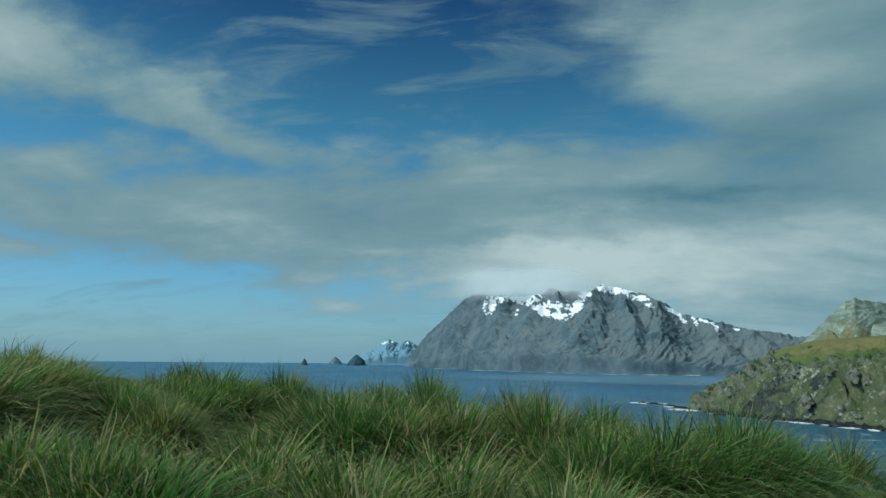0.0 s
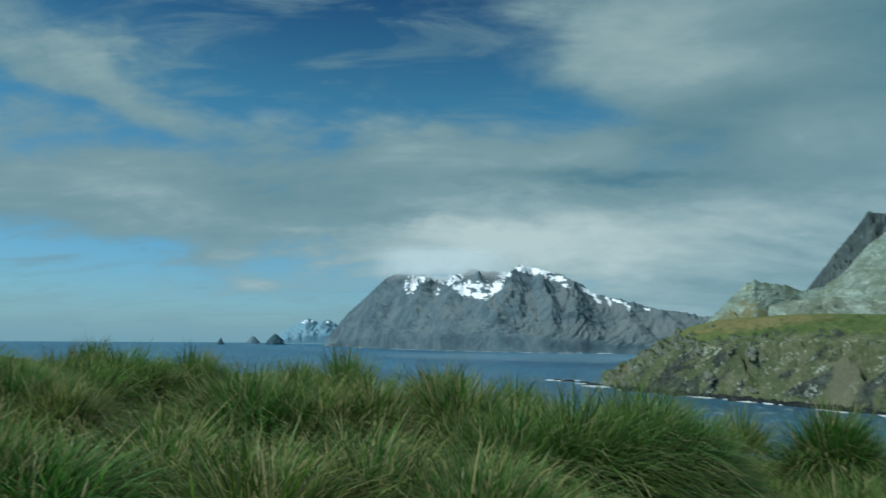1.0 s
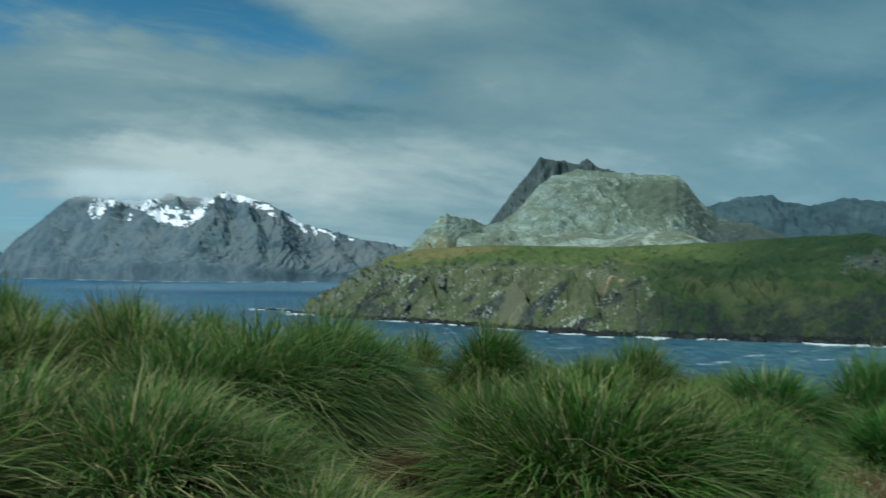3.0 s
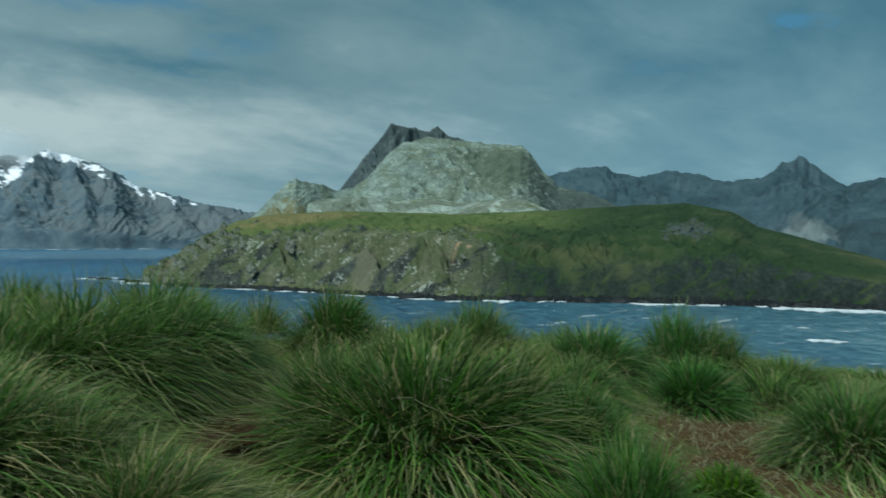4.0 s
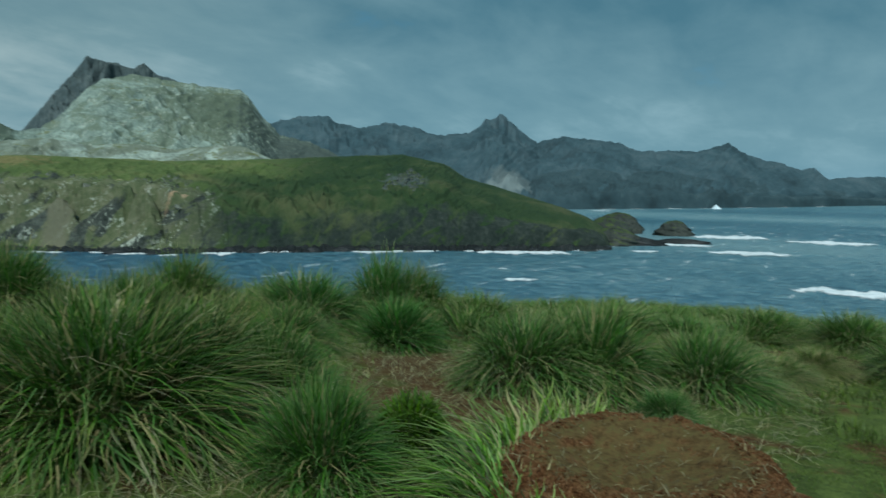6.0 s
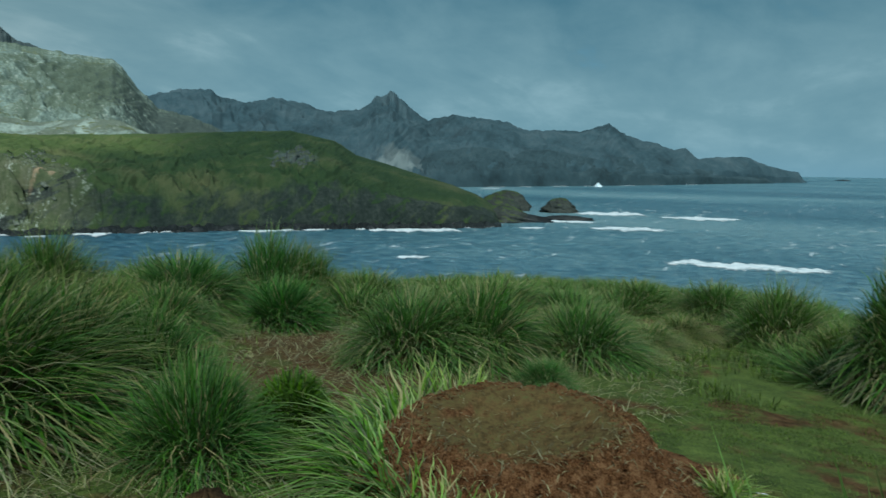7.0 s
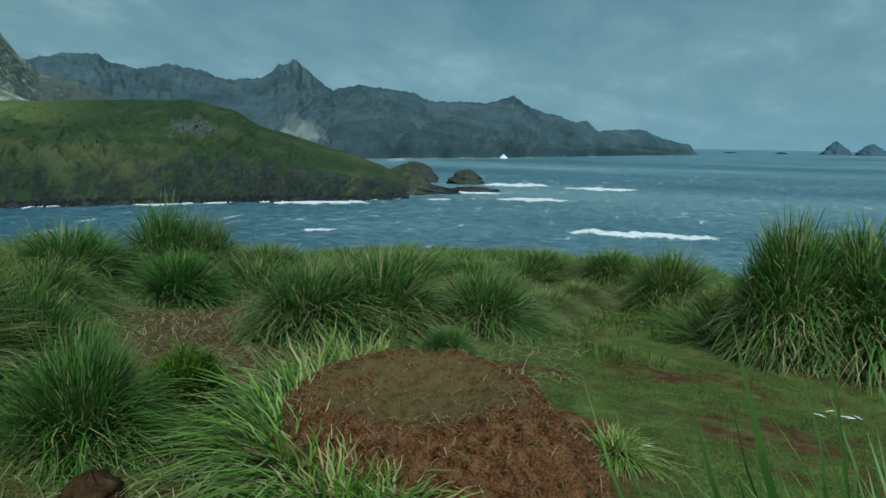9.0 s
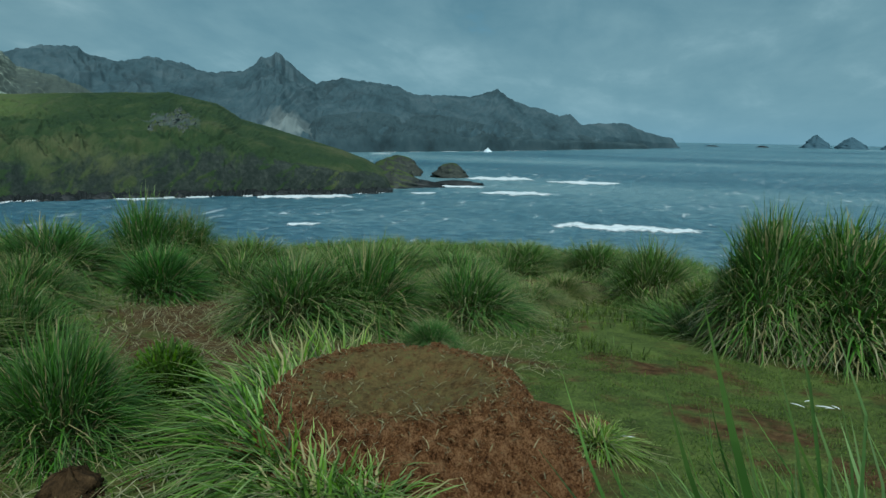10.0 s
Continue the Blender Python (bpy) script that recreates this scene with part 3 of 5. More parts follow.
def mesh_from(name, verts, faces, material=None, uvs=None, shade=True):
    """A mesh from arrays; faces of one size, or a list of arrays of several sizes."""
    faces = faces if isinstance(faces, list) else [faces]
    me = bpy.data.meshes.new(name)
    me.vertices.add(len(verts))
    me.vertices.foreach_set("co", np.ascontiguousarray(verts, dtype=np.float32).ravel())
    loops = np.concatenate([f.ravel() for f in faces]).astype(np.int32)
    sizes = np.concatenate([np.full(len(f), f.shape[1]) for f in faces])
    starts = np.concatenate([[0], np.cumsum(sizes)[:-1]]).astype(np.int32)
    me.loops.add(len(loops))
    me.loops.foreach_set("vertex_index", loops)
    me.polygons.add(len(sizes))
    me.polygons.foreach_set("loop_start", starts)
    if uvs is not None:
        layer = me.uv_layers.new(name="UVMap")
        layer.data.foreach_set("uv", np.ascontiguousarray(uvs[loops], dtype=np.float32).ravel())
    me.update(calc_edges=True)
    me.polygons.foreach_set("use_smooth", np.full(len(sizes), shade))
    if material:
        me.materials.append(material)
    me.validate()
    return me


def grid_faces(nu, nv, wrap=False):
    i, j = np.meshgrid(np.arange(nu if wrap else nu - 1), np.arange(nv - 1), indexing="ij")
    k = (i + 1) % nu
    return np.stack([i * nv + j, k * nv + j, k * nv + j + 1, i * nv + j + 1], -1).reshape(-1, 4)


def part(name, me, parent, label=""):
    ob = new(name, me)
    ob.parent = parent
    if label:
        ob["label"] = label
    return ob


def curve(az, stops):
    """Values along the compass from (degrees, value) stops."""
    xs, ys = zip(*stops)
    return np.interp(az, xs, ys)


# ---- sea ----
def sea():
    az = np.radians(np.linspace(0, 360, 181)[:-1])
    r = np.concatenate([[0.5], np.geomspace(20, 4950, 60)])
    a, q = np.meshgrid(az, r, indexing="ij")
    v = np.stack([np.sin(a) * q, np.cos(a) * q, np.full_like(a, SEA)], -1).reshape(-1, 3)
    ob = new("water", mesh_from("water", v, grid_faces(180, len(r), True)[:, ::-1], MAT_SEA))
    tagged(ob, "dark blue-green open sea with scattered whitecaps", "sea", kind="structure")


sea()

# ---- mountains, seen over the water ----


def relief(name, material, az0, az1, step_deg, shore, crest_r, crest_el, back, nr, spur, size, foot, foot_u, power, seed, label, category, crag=0.0, slant=0.6, parent=None, ribs=(), snow=()):
    """Land as heights over compass and distance: it rises from its shore to a crest that stands at
    crest_el degrees as seen from the datum, then falls away over back metres. spur: how far ribs and
    runnels stand out of the slope, as a share of its depth; size: their spacing in metres;
    foot: the sea cliff's share of the height, reached at foot_u of the way."""
    az = np.arange(az0, az1 + 1e-6, step_deg)
    rs, rc = (np.mean([curve(az + d, c) for d in np.linspace(-2.2, 2.2, 23)], 0) for c in (shore, crest_r))
    zc = np.maximum(EYE + rc * np.tan(np.radians(curve(az, crest_el))) - SEA, 0.3)
    ft, fu = curve(az, foot)[:, None], curve(az, foot_u)[:, None]
    front = np.linspace(-0.03, 1, int(nr * 0.8))
    u = np.concatenate([front, np.linspace(1, 2, nr - len(front) + 1)[1:]])[None, :]
    r = np.where(u <= 1, rs[:, None] + (rc - rs)[:, None] * u, rc[:, None] + back * (u - 1))
    a = np.radians(az)[:, None]
    x, y = np.sin(a) * r, np.cos(a) * r
    arc = a * np.mean(rs)
    s = np.clip(u, 0, 1)
    fade = smooth(s, 0.0, 0.06) * (1 - smooth(s, 0.78, 0.98))
    h0 = zc[:, None] * (ft * smooth(s, 0.0, fu) + (1 - ft) * s ** power)
    # ribs and ledges, laid over the slope's face
    wx, wy = fbm(arc / size * 0.6 + seed, h0 / size * 0.9, 4), fbm(arc / size * 0.6 - seed, h0 / size * 0.9 + 7, 4)
    big = ridged((arc + slant * h0) / size + seed + wx, h0 / size * 0.55 + 0.8 * wy, 3, 0.5) - 0.55
    mid = ridged((arc - slant * 1.2 * h0) / size * 2.7 + seed + 1.4 * wy, h0 / size * 1.7 + wx * 1.4, 4, 0.6) - 0.6
    buttress, crestline = 0 * s + 0 * a, 0.5 + 0.7 * big + 0 * s
    if ribs:
        rise = np.zeros_like(buttress)
        for top, drift, wide, strength in ribs:
            line = top + drift * (1 - s) ** 0.8 + 1.15 * wx + 0.6 * wy
            edge = 1 - np.abs(az[:, None] - line) / (wide * (0.5 + 1.5 * (1 - s)))
            rise = np.maximum(rise, strength * np.maximum(edge, 0))
        buttress = (rise - 0.06) * smooth(s, 0.0, 0.3) * (1 - smooth(s, 0.93, 1.0))
        crestline = rise / 0.22
    s2 = np.clip(s + buttress + spur * fade * (big * 0.7 + mid * 0.42), 0, 0.995 + 0.005 * s)
    s2 = np.where(s > 0.98, s, s2)
    g = ft * smooth(s2, 0.0, fu) + (1 - ft) * s2 ** power
    h = zc[:, None] * g * np.where(u > 1, 1 - smooth(u, 1.0, 2.0), 1.0)
    tooth = (fbm(arc[:, 0] / (size * 0.35) + seed, arc[:, 0] * 0 + seed, 5, 0.6) + 0.35 * fbm(arc[:, 0] / (size * 0.06) + seed, arc[:, 0] * 0, 3, 0.6))[:, None]
    # nothing in front rises above the crest's line of sight
    sight = EYE - SEA + r * np.tan(np.radians(curve(az, crest_el)))[:, None] - 0.004 * size * (1 - s) * 20
    h = np.where(u < 1, np.minimum(h, np.maximum(sight, zc[:, None] * 0.15)), h)
    h = h + crag * tooth * smooth(s, 0.82, 1.0) * smooth(zc, 5, 40)[:, None]
    h = h + 0.03 * size * fbm(arc / size * 4, h0 / size * 5 + seed, 4, 0.55) * (smooth(s, 0.0, 0.05) * (1 - smooth(s, 0.70, 0.9)))
    rim = smooth(az, az0, az0 + 0.9) * (1 - smooth(az, az1 - 0.9, az1))
    h = h * rim[:, None] - 1.5 * (1 - rim[:, None])
    h = np.maximum(np.where(u < 0, -3.0, h), -4.0)
    if snow:
        # snow gathers in fields (compass, height in degrees, half sizes, slope, weight) and keeps off the ribs
        el = np.degrees(np.arctan2(SEA + h - EYE, r))
        lain = np.zeros_like(h)
        for az_, el_, wide, high, slope, weight in snow:
            da = az[:, None] - az_
            lain = np.maximum(lain, weight * np.exp(-(da / wide) ** 2 - ((el - el_ - slope * da) / high) ** 2))
        crestline = 1.2 * lain + smooth(lain, 0.05, 0.4) * (0.80 * fbm(az[:, None] * 2.8 + seed, el * 4.2, 5, 0.72) - 0.15 * big)
    v = np.stack([x, y, SEA + h], -1).reshape(-1, 3)
    ob = new(name, mesh_from(name, v, grid_faces(len(az), u.shape[1])[:, ::-1], material, np.stack([s + 0 * a, np.clip(crestline, 0, 1)], -1).reshape(-1, 2)))
    if parent:
        ob.parent = parent
        return ob
    return tagged(ob, label, category)


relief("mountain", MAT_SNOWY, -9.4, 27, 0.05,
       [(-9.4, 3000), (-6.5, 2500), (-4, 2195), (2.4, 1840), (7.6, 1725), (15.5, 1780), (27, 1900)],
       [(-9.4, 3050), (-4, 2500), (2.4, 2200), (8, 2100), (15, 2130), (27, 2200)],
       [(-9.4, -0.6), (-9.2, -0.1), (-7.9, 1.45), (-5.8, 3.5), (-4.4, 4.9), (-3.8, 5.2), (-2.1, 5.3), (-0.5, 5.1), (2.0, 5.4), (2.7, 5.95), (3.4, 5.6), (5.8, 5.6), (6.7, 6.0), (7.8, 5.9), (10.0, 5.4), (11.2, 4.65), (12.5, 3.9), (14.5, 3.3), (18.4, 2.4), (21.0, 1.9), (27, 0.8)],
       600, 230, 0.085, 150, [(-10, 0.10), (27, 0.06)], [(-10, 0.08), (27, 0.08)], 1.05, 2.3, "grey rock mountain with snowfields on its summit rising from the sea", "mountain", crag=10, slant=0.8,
       ribs=[(-4.2, -2.6, 1.2, 0.20), (-2.6, 1.0, 0.7, 0.12), (-0.6, -2.4, 0.9, 0.17), (2.65, -3.4, 1.2, 0.20), (3.2, 1.8, 0.8, 0.14), (6.6, -2.0, 1.2, 0.18), (7.2, 3.0, 0.9, 0.13), (10.2, 1.8, 1.2, 0.17), (13.4, 3.4, 1.0, 0.12), (17.2, 2.6, 1.2, 0.12)],
       snow=[(-2.2, 4.5, 0.6, 0.8, 0.5, 0.9), (0.2, 5.1, 1.9, 0.42, 0.0, 0.85), (1.9, 4.1, 0.9, 0.5, -0.35, 0.9), (3.3, 3.6, 0.9, 0.40, -0.1, 0.9), (3.0, 4.45, 1.7, 0.5, 0.0, 0.62), (0.8, 4.75, 1.4, 0.4, 0.0, 0.62), (-1.2, 5.0, 1.2, 0.4, 0.0, 0.7), (4.7, 4.3, 0.7, 0.6, 0.75, 0.95), (5.4, 5.3, 0.6, 0.5, 0.3, 0.8), (-0.2, 3.9, 0.35, 0.4, 0.5, 0.6),
             (7.9, 5.7, 1.7, 0.42, -0.1, 1.0), (9.6, 5.0, 1.0, 0.30, -0.15, 0.8), (10.4, 4.4, 0.7, 0.25, -0.3, 0.66), (12.2, 3.9, 0.7, 0.32, -0.5, 0.85), (12.8, 3.2, 0.35, 0.25, -0.5, 0.7), (13.6, 3.3, 0.30, 0.45, -1.2, 0.72), (14.6, 3.05, 0.7, 0.16, -0.35, 0.72), (15.2, 2.5, 0.18, 0.5, -1.0, 0.72), (16.6, 2.5, 0.35, 0.14, -0.3, 0.66)])


def summit_cloud():
    """A cloud bank lying against the snowy summit."""
    n, k = 110, 40
    u, w = np.meshgrid(np.linspace(0, 1, n), np.linspace(0, 1, k), indexing="ij")
    deg_ = -7.2 + 15.5 * u
    az = np.radians(deg_)
    el = np.radians(4.1 + 0.55 * np.sin(u * math.pi) + 3.4 * w)
    r = 2244 - 43.0 * deg_ + 2.42 * deg_ ** 2
    v = np.stack([np.sin(az) * r, np.cos(az) * r, EYE + np.tan(el) * r], -1).reshape(-1, 3)
    ob = new("cloud", mesh_from("cloud", v, grid_faces(n, k)[:, ::-1], MAT_CLOUD, np.stack([u, w], -1).reshape(-1, 2)))
    tagged(ob, "white cloud bank lying on the snowy summit", "cloud", kind="stuff")


summit_cloud()

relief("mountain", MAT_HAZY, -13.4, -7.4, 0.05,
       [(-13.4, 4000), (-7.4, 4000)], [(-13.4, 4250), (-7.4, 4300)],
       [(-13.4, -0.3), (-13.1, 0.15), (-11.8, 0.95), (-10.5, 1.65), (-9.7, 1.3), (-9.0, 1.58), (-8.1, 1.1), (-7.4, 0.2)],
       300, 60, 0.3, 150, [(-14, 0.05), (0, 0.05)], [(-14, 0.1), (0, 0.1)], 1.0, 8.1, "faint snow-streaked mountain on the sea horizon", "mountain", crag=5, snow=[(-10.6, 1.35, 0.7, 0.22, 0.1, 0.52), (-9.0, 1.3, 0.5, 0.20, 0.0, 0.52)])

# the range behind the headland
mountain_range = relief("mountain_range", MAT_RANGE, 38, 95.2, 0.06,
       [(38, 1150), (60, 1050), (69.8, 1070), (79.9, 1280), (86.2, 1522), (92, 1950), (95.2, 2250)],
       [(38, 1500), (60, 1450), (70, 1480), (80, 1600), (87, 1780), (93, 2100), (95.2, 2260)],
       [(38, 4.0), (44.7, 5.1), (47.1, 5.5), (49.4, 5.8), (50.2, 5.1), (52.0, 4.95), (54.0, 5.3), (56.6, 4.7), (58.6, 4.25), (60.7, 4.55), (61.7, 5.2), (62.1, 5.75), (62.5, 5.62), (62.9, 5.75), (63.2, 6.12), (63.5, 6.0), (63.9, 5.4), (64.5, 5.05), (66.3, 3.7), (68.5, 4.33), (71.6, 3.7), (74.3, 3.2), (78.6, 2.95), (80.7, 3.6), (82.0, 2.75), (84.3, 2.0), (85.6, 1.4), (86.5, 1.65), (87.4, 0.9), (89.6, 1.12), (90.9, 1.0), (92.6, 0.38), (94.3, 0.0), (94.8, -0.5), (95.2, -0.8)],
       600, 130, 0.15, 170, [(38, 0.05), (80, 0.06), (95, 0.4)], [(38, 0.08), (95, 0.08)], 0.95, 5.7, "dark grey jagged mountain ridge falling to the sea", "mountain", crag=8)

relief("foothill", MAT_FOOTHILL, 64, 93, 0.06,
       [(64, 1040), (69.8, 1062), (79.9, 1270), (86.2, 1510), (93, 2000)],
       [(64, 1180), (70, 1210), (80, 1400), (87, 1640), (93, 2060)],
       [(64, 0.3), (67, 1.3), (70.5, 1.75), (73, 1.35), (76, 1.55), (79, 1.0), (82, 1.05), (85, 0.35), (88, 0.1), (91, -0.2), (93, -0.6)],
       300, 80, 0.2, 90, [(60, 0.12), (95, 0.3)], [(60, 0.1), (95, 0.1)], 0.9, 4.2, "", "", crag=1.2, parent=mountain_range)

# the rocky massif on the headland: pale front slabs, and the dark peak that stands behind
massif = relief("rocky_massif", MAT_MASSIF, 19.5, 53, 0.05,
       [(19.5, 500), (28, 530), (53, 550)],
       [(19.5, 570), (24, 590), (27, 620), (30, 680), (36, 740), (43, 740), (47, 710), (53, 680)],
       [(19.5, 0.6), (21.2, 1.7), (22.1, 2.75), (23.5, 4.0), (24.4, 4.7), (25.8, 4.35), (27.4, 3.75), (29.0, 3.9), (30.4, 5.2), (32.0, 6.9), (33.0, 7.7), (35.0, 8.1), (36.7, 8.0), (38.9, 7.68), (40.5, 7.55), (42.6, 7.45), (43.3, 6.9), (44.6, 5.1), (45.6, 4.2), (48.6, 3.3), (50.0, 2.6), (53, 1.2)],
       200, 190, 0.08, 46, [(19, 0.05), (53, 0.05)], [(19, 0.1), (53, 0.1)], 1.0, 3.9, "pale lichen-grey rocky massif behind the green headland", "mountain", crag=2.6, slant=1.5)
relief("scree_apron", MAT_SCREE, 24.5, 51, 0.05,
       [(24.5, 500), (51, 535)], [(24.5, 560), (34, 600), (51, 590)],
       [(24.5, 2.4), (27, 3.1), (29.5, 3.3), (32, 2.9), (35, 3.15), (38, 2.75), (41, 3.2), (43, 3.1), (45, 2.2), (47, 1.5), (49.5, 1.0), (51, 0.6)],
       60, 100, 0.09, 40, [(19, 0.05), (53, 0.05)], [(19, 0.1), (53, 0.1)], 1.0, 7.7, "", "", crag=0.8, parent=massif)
relief("rocky_peak", MAT_PEAK, 26.8, 40, 0.05,
       [(26.8, 640), (40, 700)],
       [(26.8, 800), (32, 850), (40, 850)],
       [(26.8, 2.6), (28.1, 4.0), (29.9, 6.5), (31.0, 7.8), (32.0, 9.15), (33.4, 8.9), (35.2, 8.55), (35.8, 9.05), (36.7, 8.25), (38.5, 7.7), (40, 6.5)],
       160, 110, 0.30, 44, [(19, 0.05), (53, 0.05)], [(19, 0.1), (53, 0.1)], 1.0, 1.9, "dark craggy rock peak behind the pale massif", "mountain", crag=3.6)

# the green headland
HEAD_SHORE = [(12.6, 520), (13.4, 480), (14.3, 455), (17, 432), (20.3, 413), (28, 369), (36.7, 331), (50, 333), (56.3, 335), (68.5, 346), (72.6, 360)]
HEAD_CREST = [(12.6, 522), (14, 500), (17, 500), (21, 520), (28, 545), (37, 545), (46, 530), (55, 500), (60, 480), (66, 440), (72.6, 385)]
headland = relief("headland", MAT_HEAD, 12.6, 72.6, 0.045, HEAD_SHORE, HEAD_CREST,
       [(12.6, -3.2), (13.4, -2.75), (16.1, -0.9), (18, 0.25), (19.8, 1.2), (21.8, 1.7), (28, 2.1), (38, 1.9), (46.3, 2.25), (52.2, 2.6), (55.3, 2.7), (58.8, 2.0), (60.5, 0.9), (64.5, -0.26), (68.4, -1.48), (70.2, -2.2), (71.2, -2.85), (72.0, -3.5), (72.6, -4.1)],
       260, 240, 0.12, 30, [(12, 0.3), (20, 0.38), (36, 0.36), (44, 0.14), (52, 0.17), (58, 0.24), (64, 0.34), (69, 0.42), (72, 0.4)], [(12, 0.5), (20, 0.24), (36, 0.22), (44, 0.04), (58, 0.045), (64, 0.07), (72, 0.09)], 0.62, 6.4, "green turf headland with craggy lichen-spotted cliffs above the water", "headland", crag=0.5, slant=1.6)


# ---- stacks, islets, skerries ----
def rock(name, az, r, width, height, depth, material, label, seed, sharp=0.6, category="rock", group=""):
    """One rock in the sea: a craggy dome or peak on an uneven foot."""
    n, k = 44, 20
    ang = np.linspace(0, 2 * math.pi, n + 1)[:-1][:, None]
    s = np.linspace(0, 1, k)[None, :]
    prof = (1 - s) ** sharp
    lump = 1 + 0.35 * fbm(np.cos(ang) * 1.6 + seed + s * 2, np.sin(ang) * 1.6 + s * 2.5, 4, 0.6)
    x = np.cos(ang) * width / 2 * prof * lump
    y = np.sin(ang) * depth / 2 * prof * lump
    z = s * height * (1 + 0.22 * fbm(np.cos(ang) * 2 + seed * 2, np.sin(ang) * 2 + s, 3)) - 0.8
    v = np.stack([x, y, z + 0 * x], -1).reshape(-1, 3)
    ob = new(name, mesh_from(name, v, grid_faces(n, k, True), material))
    a = radians(az)
    ob.matrix_world = pose(math.sin(a) * r, math.cos(a) * r, SEA, 0, 0, -az)
    return tagged(ob, label, category, group)


def crag(az, s, width, height, seed, parent, tilt):
    """A rib of bare rock standing out of the headland's cliff, s of the way up its slope."""
    rs, rc = float(curve(az, HEAD_SHORE)), float(curve(az, HEAD_CREST))
    r = rs + (rc - rs) * s
    a = radians(az)
    x, y = math.sin(a) * r, math.cos(a) * r
    hit, place, _n, _i = parent.ray_cast(Vector((x, y, 300)), Vector((0, 0, -1)))
    n, k = 22, 10
    ang = np.linspace(0, 2 * math.pi, n + 1)[:-1][:, None]
    q = np.linspace(0, 1, k)[None, :]
    prof = (1 - q ** 2.2) ** 0.5 * (1 - 0.25 * q)
    lump = 1 + 0.75 * fbm(np.cos(ang) * 1.8 + seed + q * 2, np.sin(ang) * 1.8 + q * 3, 4, 0.65)
    x2, y2 = np.cos(ang) * width / 2 * prof * lump, np.sin(ang) * width * 0.8 * prof * lump
    z2 = q * height * (1 + 0.8 * fbm(np.cos(ang) * 3 + seed, np.sin(ang) * 3, 3)) - height * 0.45 + x2 * tilt + y2 * 0.62
    me = mesh_from("crag", np.stack([x2, y2, z2 + 0 * x2], -1).reshape(-1, 3), grid_faces(n, k, True), MAT_OUTCROP if az > 50 else MAT_CRAG)
    ob = part("crag", me, parent)
    ob.matrix_world = pose(x, y, place.z if hit else SEA, 0, 0, -az)
    return ob


_c = random.Random(21)
for i in range(70):
    az = _c.uniform(13.8, 27) if i < 44 else _c.uniform(27, 40)
    up_ = _c.uniform(0.02, 0.28)
    w = _c.uniform(1.4, 3.4) if i % 4 else _c.uniform(4, 7)
    crag(az, up_, w, w * _c.uniform(0.3, 0.6), i * 2.3, headland, _c.uniform(-0.5, 0.5))
for i in range(34):
    az = 13.2 + 8.5 * _c.random() ** 1.3
    w = _c.uniform(2.5, 7.0)
    crag(az, _c.uniform(0.1, 0.95 if az < 18 else 0.6), w, w * _c.uniform(0.3, 0.55), 500 + i * 1.7, headland, _c.uniform(-0.2, 0.6))
for i in range(24):
    w = _c.uniform(3, 8)
    crag(_c.uniform(13.6, 19.5), _c.uniform(0.35, 0.97), w, w * _c.uniform(0.5, 0.85), 700 + i * 2.1, headland, _c.uniform(-0.2, 0.7))
for i in range(30):
    crag(55.6 + _c.gauss(0, 0.9), 0.30 + _c.uniform(-0.13, 0.13), _c.uniform(2, 5), _c.uniform(0.6, 1.4), 300 + i * 1.9, headland, 0.4)

rock("skerry", 73.6, 392, 44, 5.0, 16, MAT_SKERRY, "wet dark rock ledge joining the stacks to the point", 6.1, 0.35)
rock("sea_rock", 72.75, 500, 36, 14.0, 28, MAT_STACK, "grassy-topped dark sea stack off the headland's point", 1.2, 0.36)
rock("sea_rock", 77.0, 484, 26, 10.0, 20, MAT_STACK, "rounded dark sea stack standing beyond the point", 2.9, 0.40)
rock("sea_rock", -17.15, 3400, 36, 30, 30, MAT_ISLET, "small pointed sea stack on the horizon", 4.1, 0.9)
rock("sea_rock", -13.0, 3500, 95, 48, 70, MAT_ISLET, "domed dark rock islet on the horizon", 5.3, 0.6)
rock("sea_rock", -14.7, 4100, 80, 40, 60, MAT_FAINT, "faint humped islet on the horizon", 6.6, 0.7)
rock("islet", 104.2, 3000, 110, 47, 80, MAT_ISLET, "steep pointed islet on the horizon", 7.4, 0.72)
rock("islet", 106.4, 3000, 116, 42, 80, MAT_ISLET, "pointed islet beside its twin on the horizon", 8.8, 0.70)
rock("islet", 108.6, 3000, 50, 20, 40, MAT_ISLET, "low islet on the sea horizon", 9.8, 0.8)
rock("skerry", 100.7, 2900, 48, 7, 20, MAT_SKERRY, "low dark skerry awash near the horizon", 3.3, 0.5)
rock("skerry", 97.2, 2900, 60, 5, 20, MAT_SKERRY, "low dark skerry awash near the horizon", 3.9, 0.5)
rock("iceberg", 80.0, 1225, 17, 8, 12, MAT_FOAM_ICE, "small white iceberg adrift under the dark range", 2.2, 0.9)
rock("sea_rock", 71.9, 440, 40, 13.0, 40, MAT_STACK, "low grassy rock shoulder between the point and its stacks", 3.6, 0.5)
rock("sea_rock", 72.4, 392, 34, 9.5, 28, MAT_STACK, "low dark rock shoulder at the headland's point", 1.9, 0.42)
rock("skerry", 77.6, 412, 36, 3.4, 9, MAT_SKERRY, "wet dark rock ledge at the foot of the stacks", 5.9, 0.4)


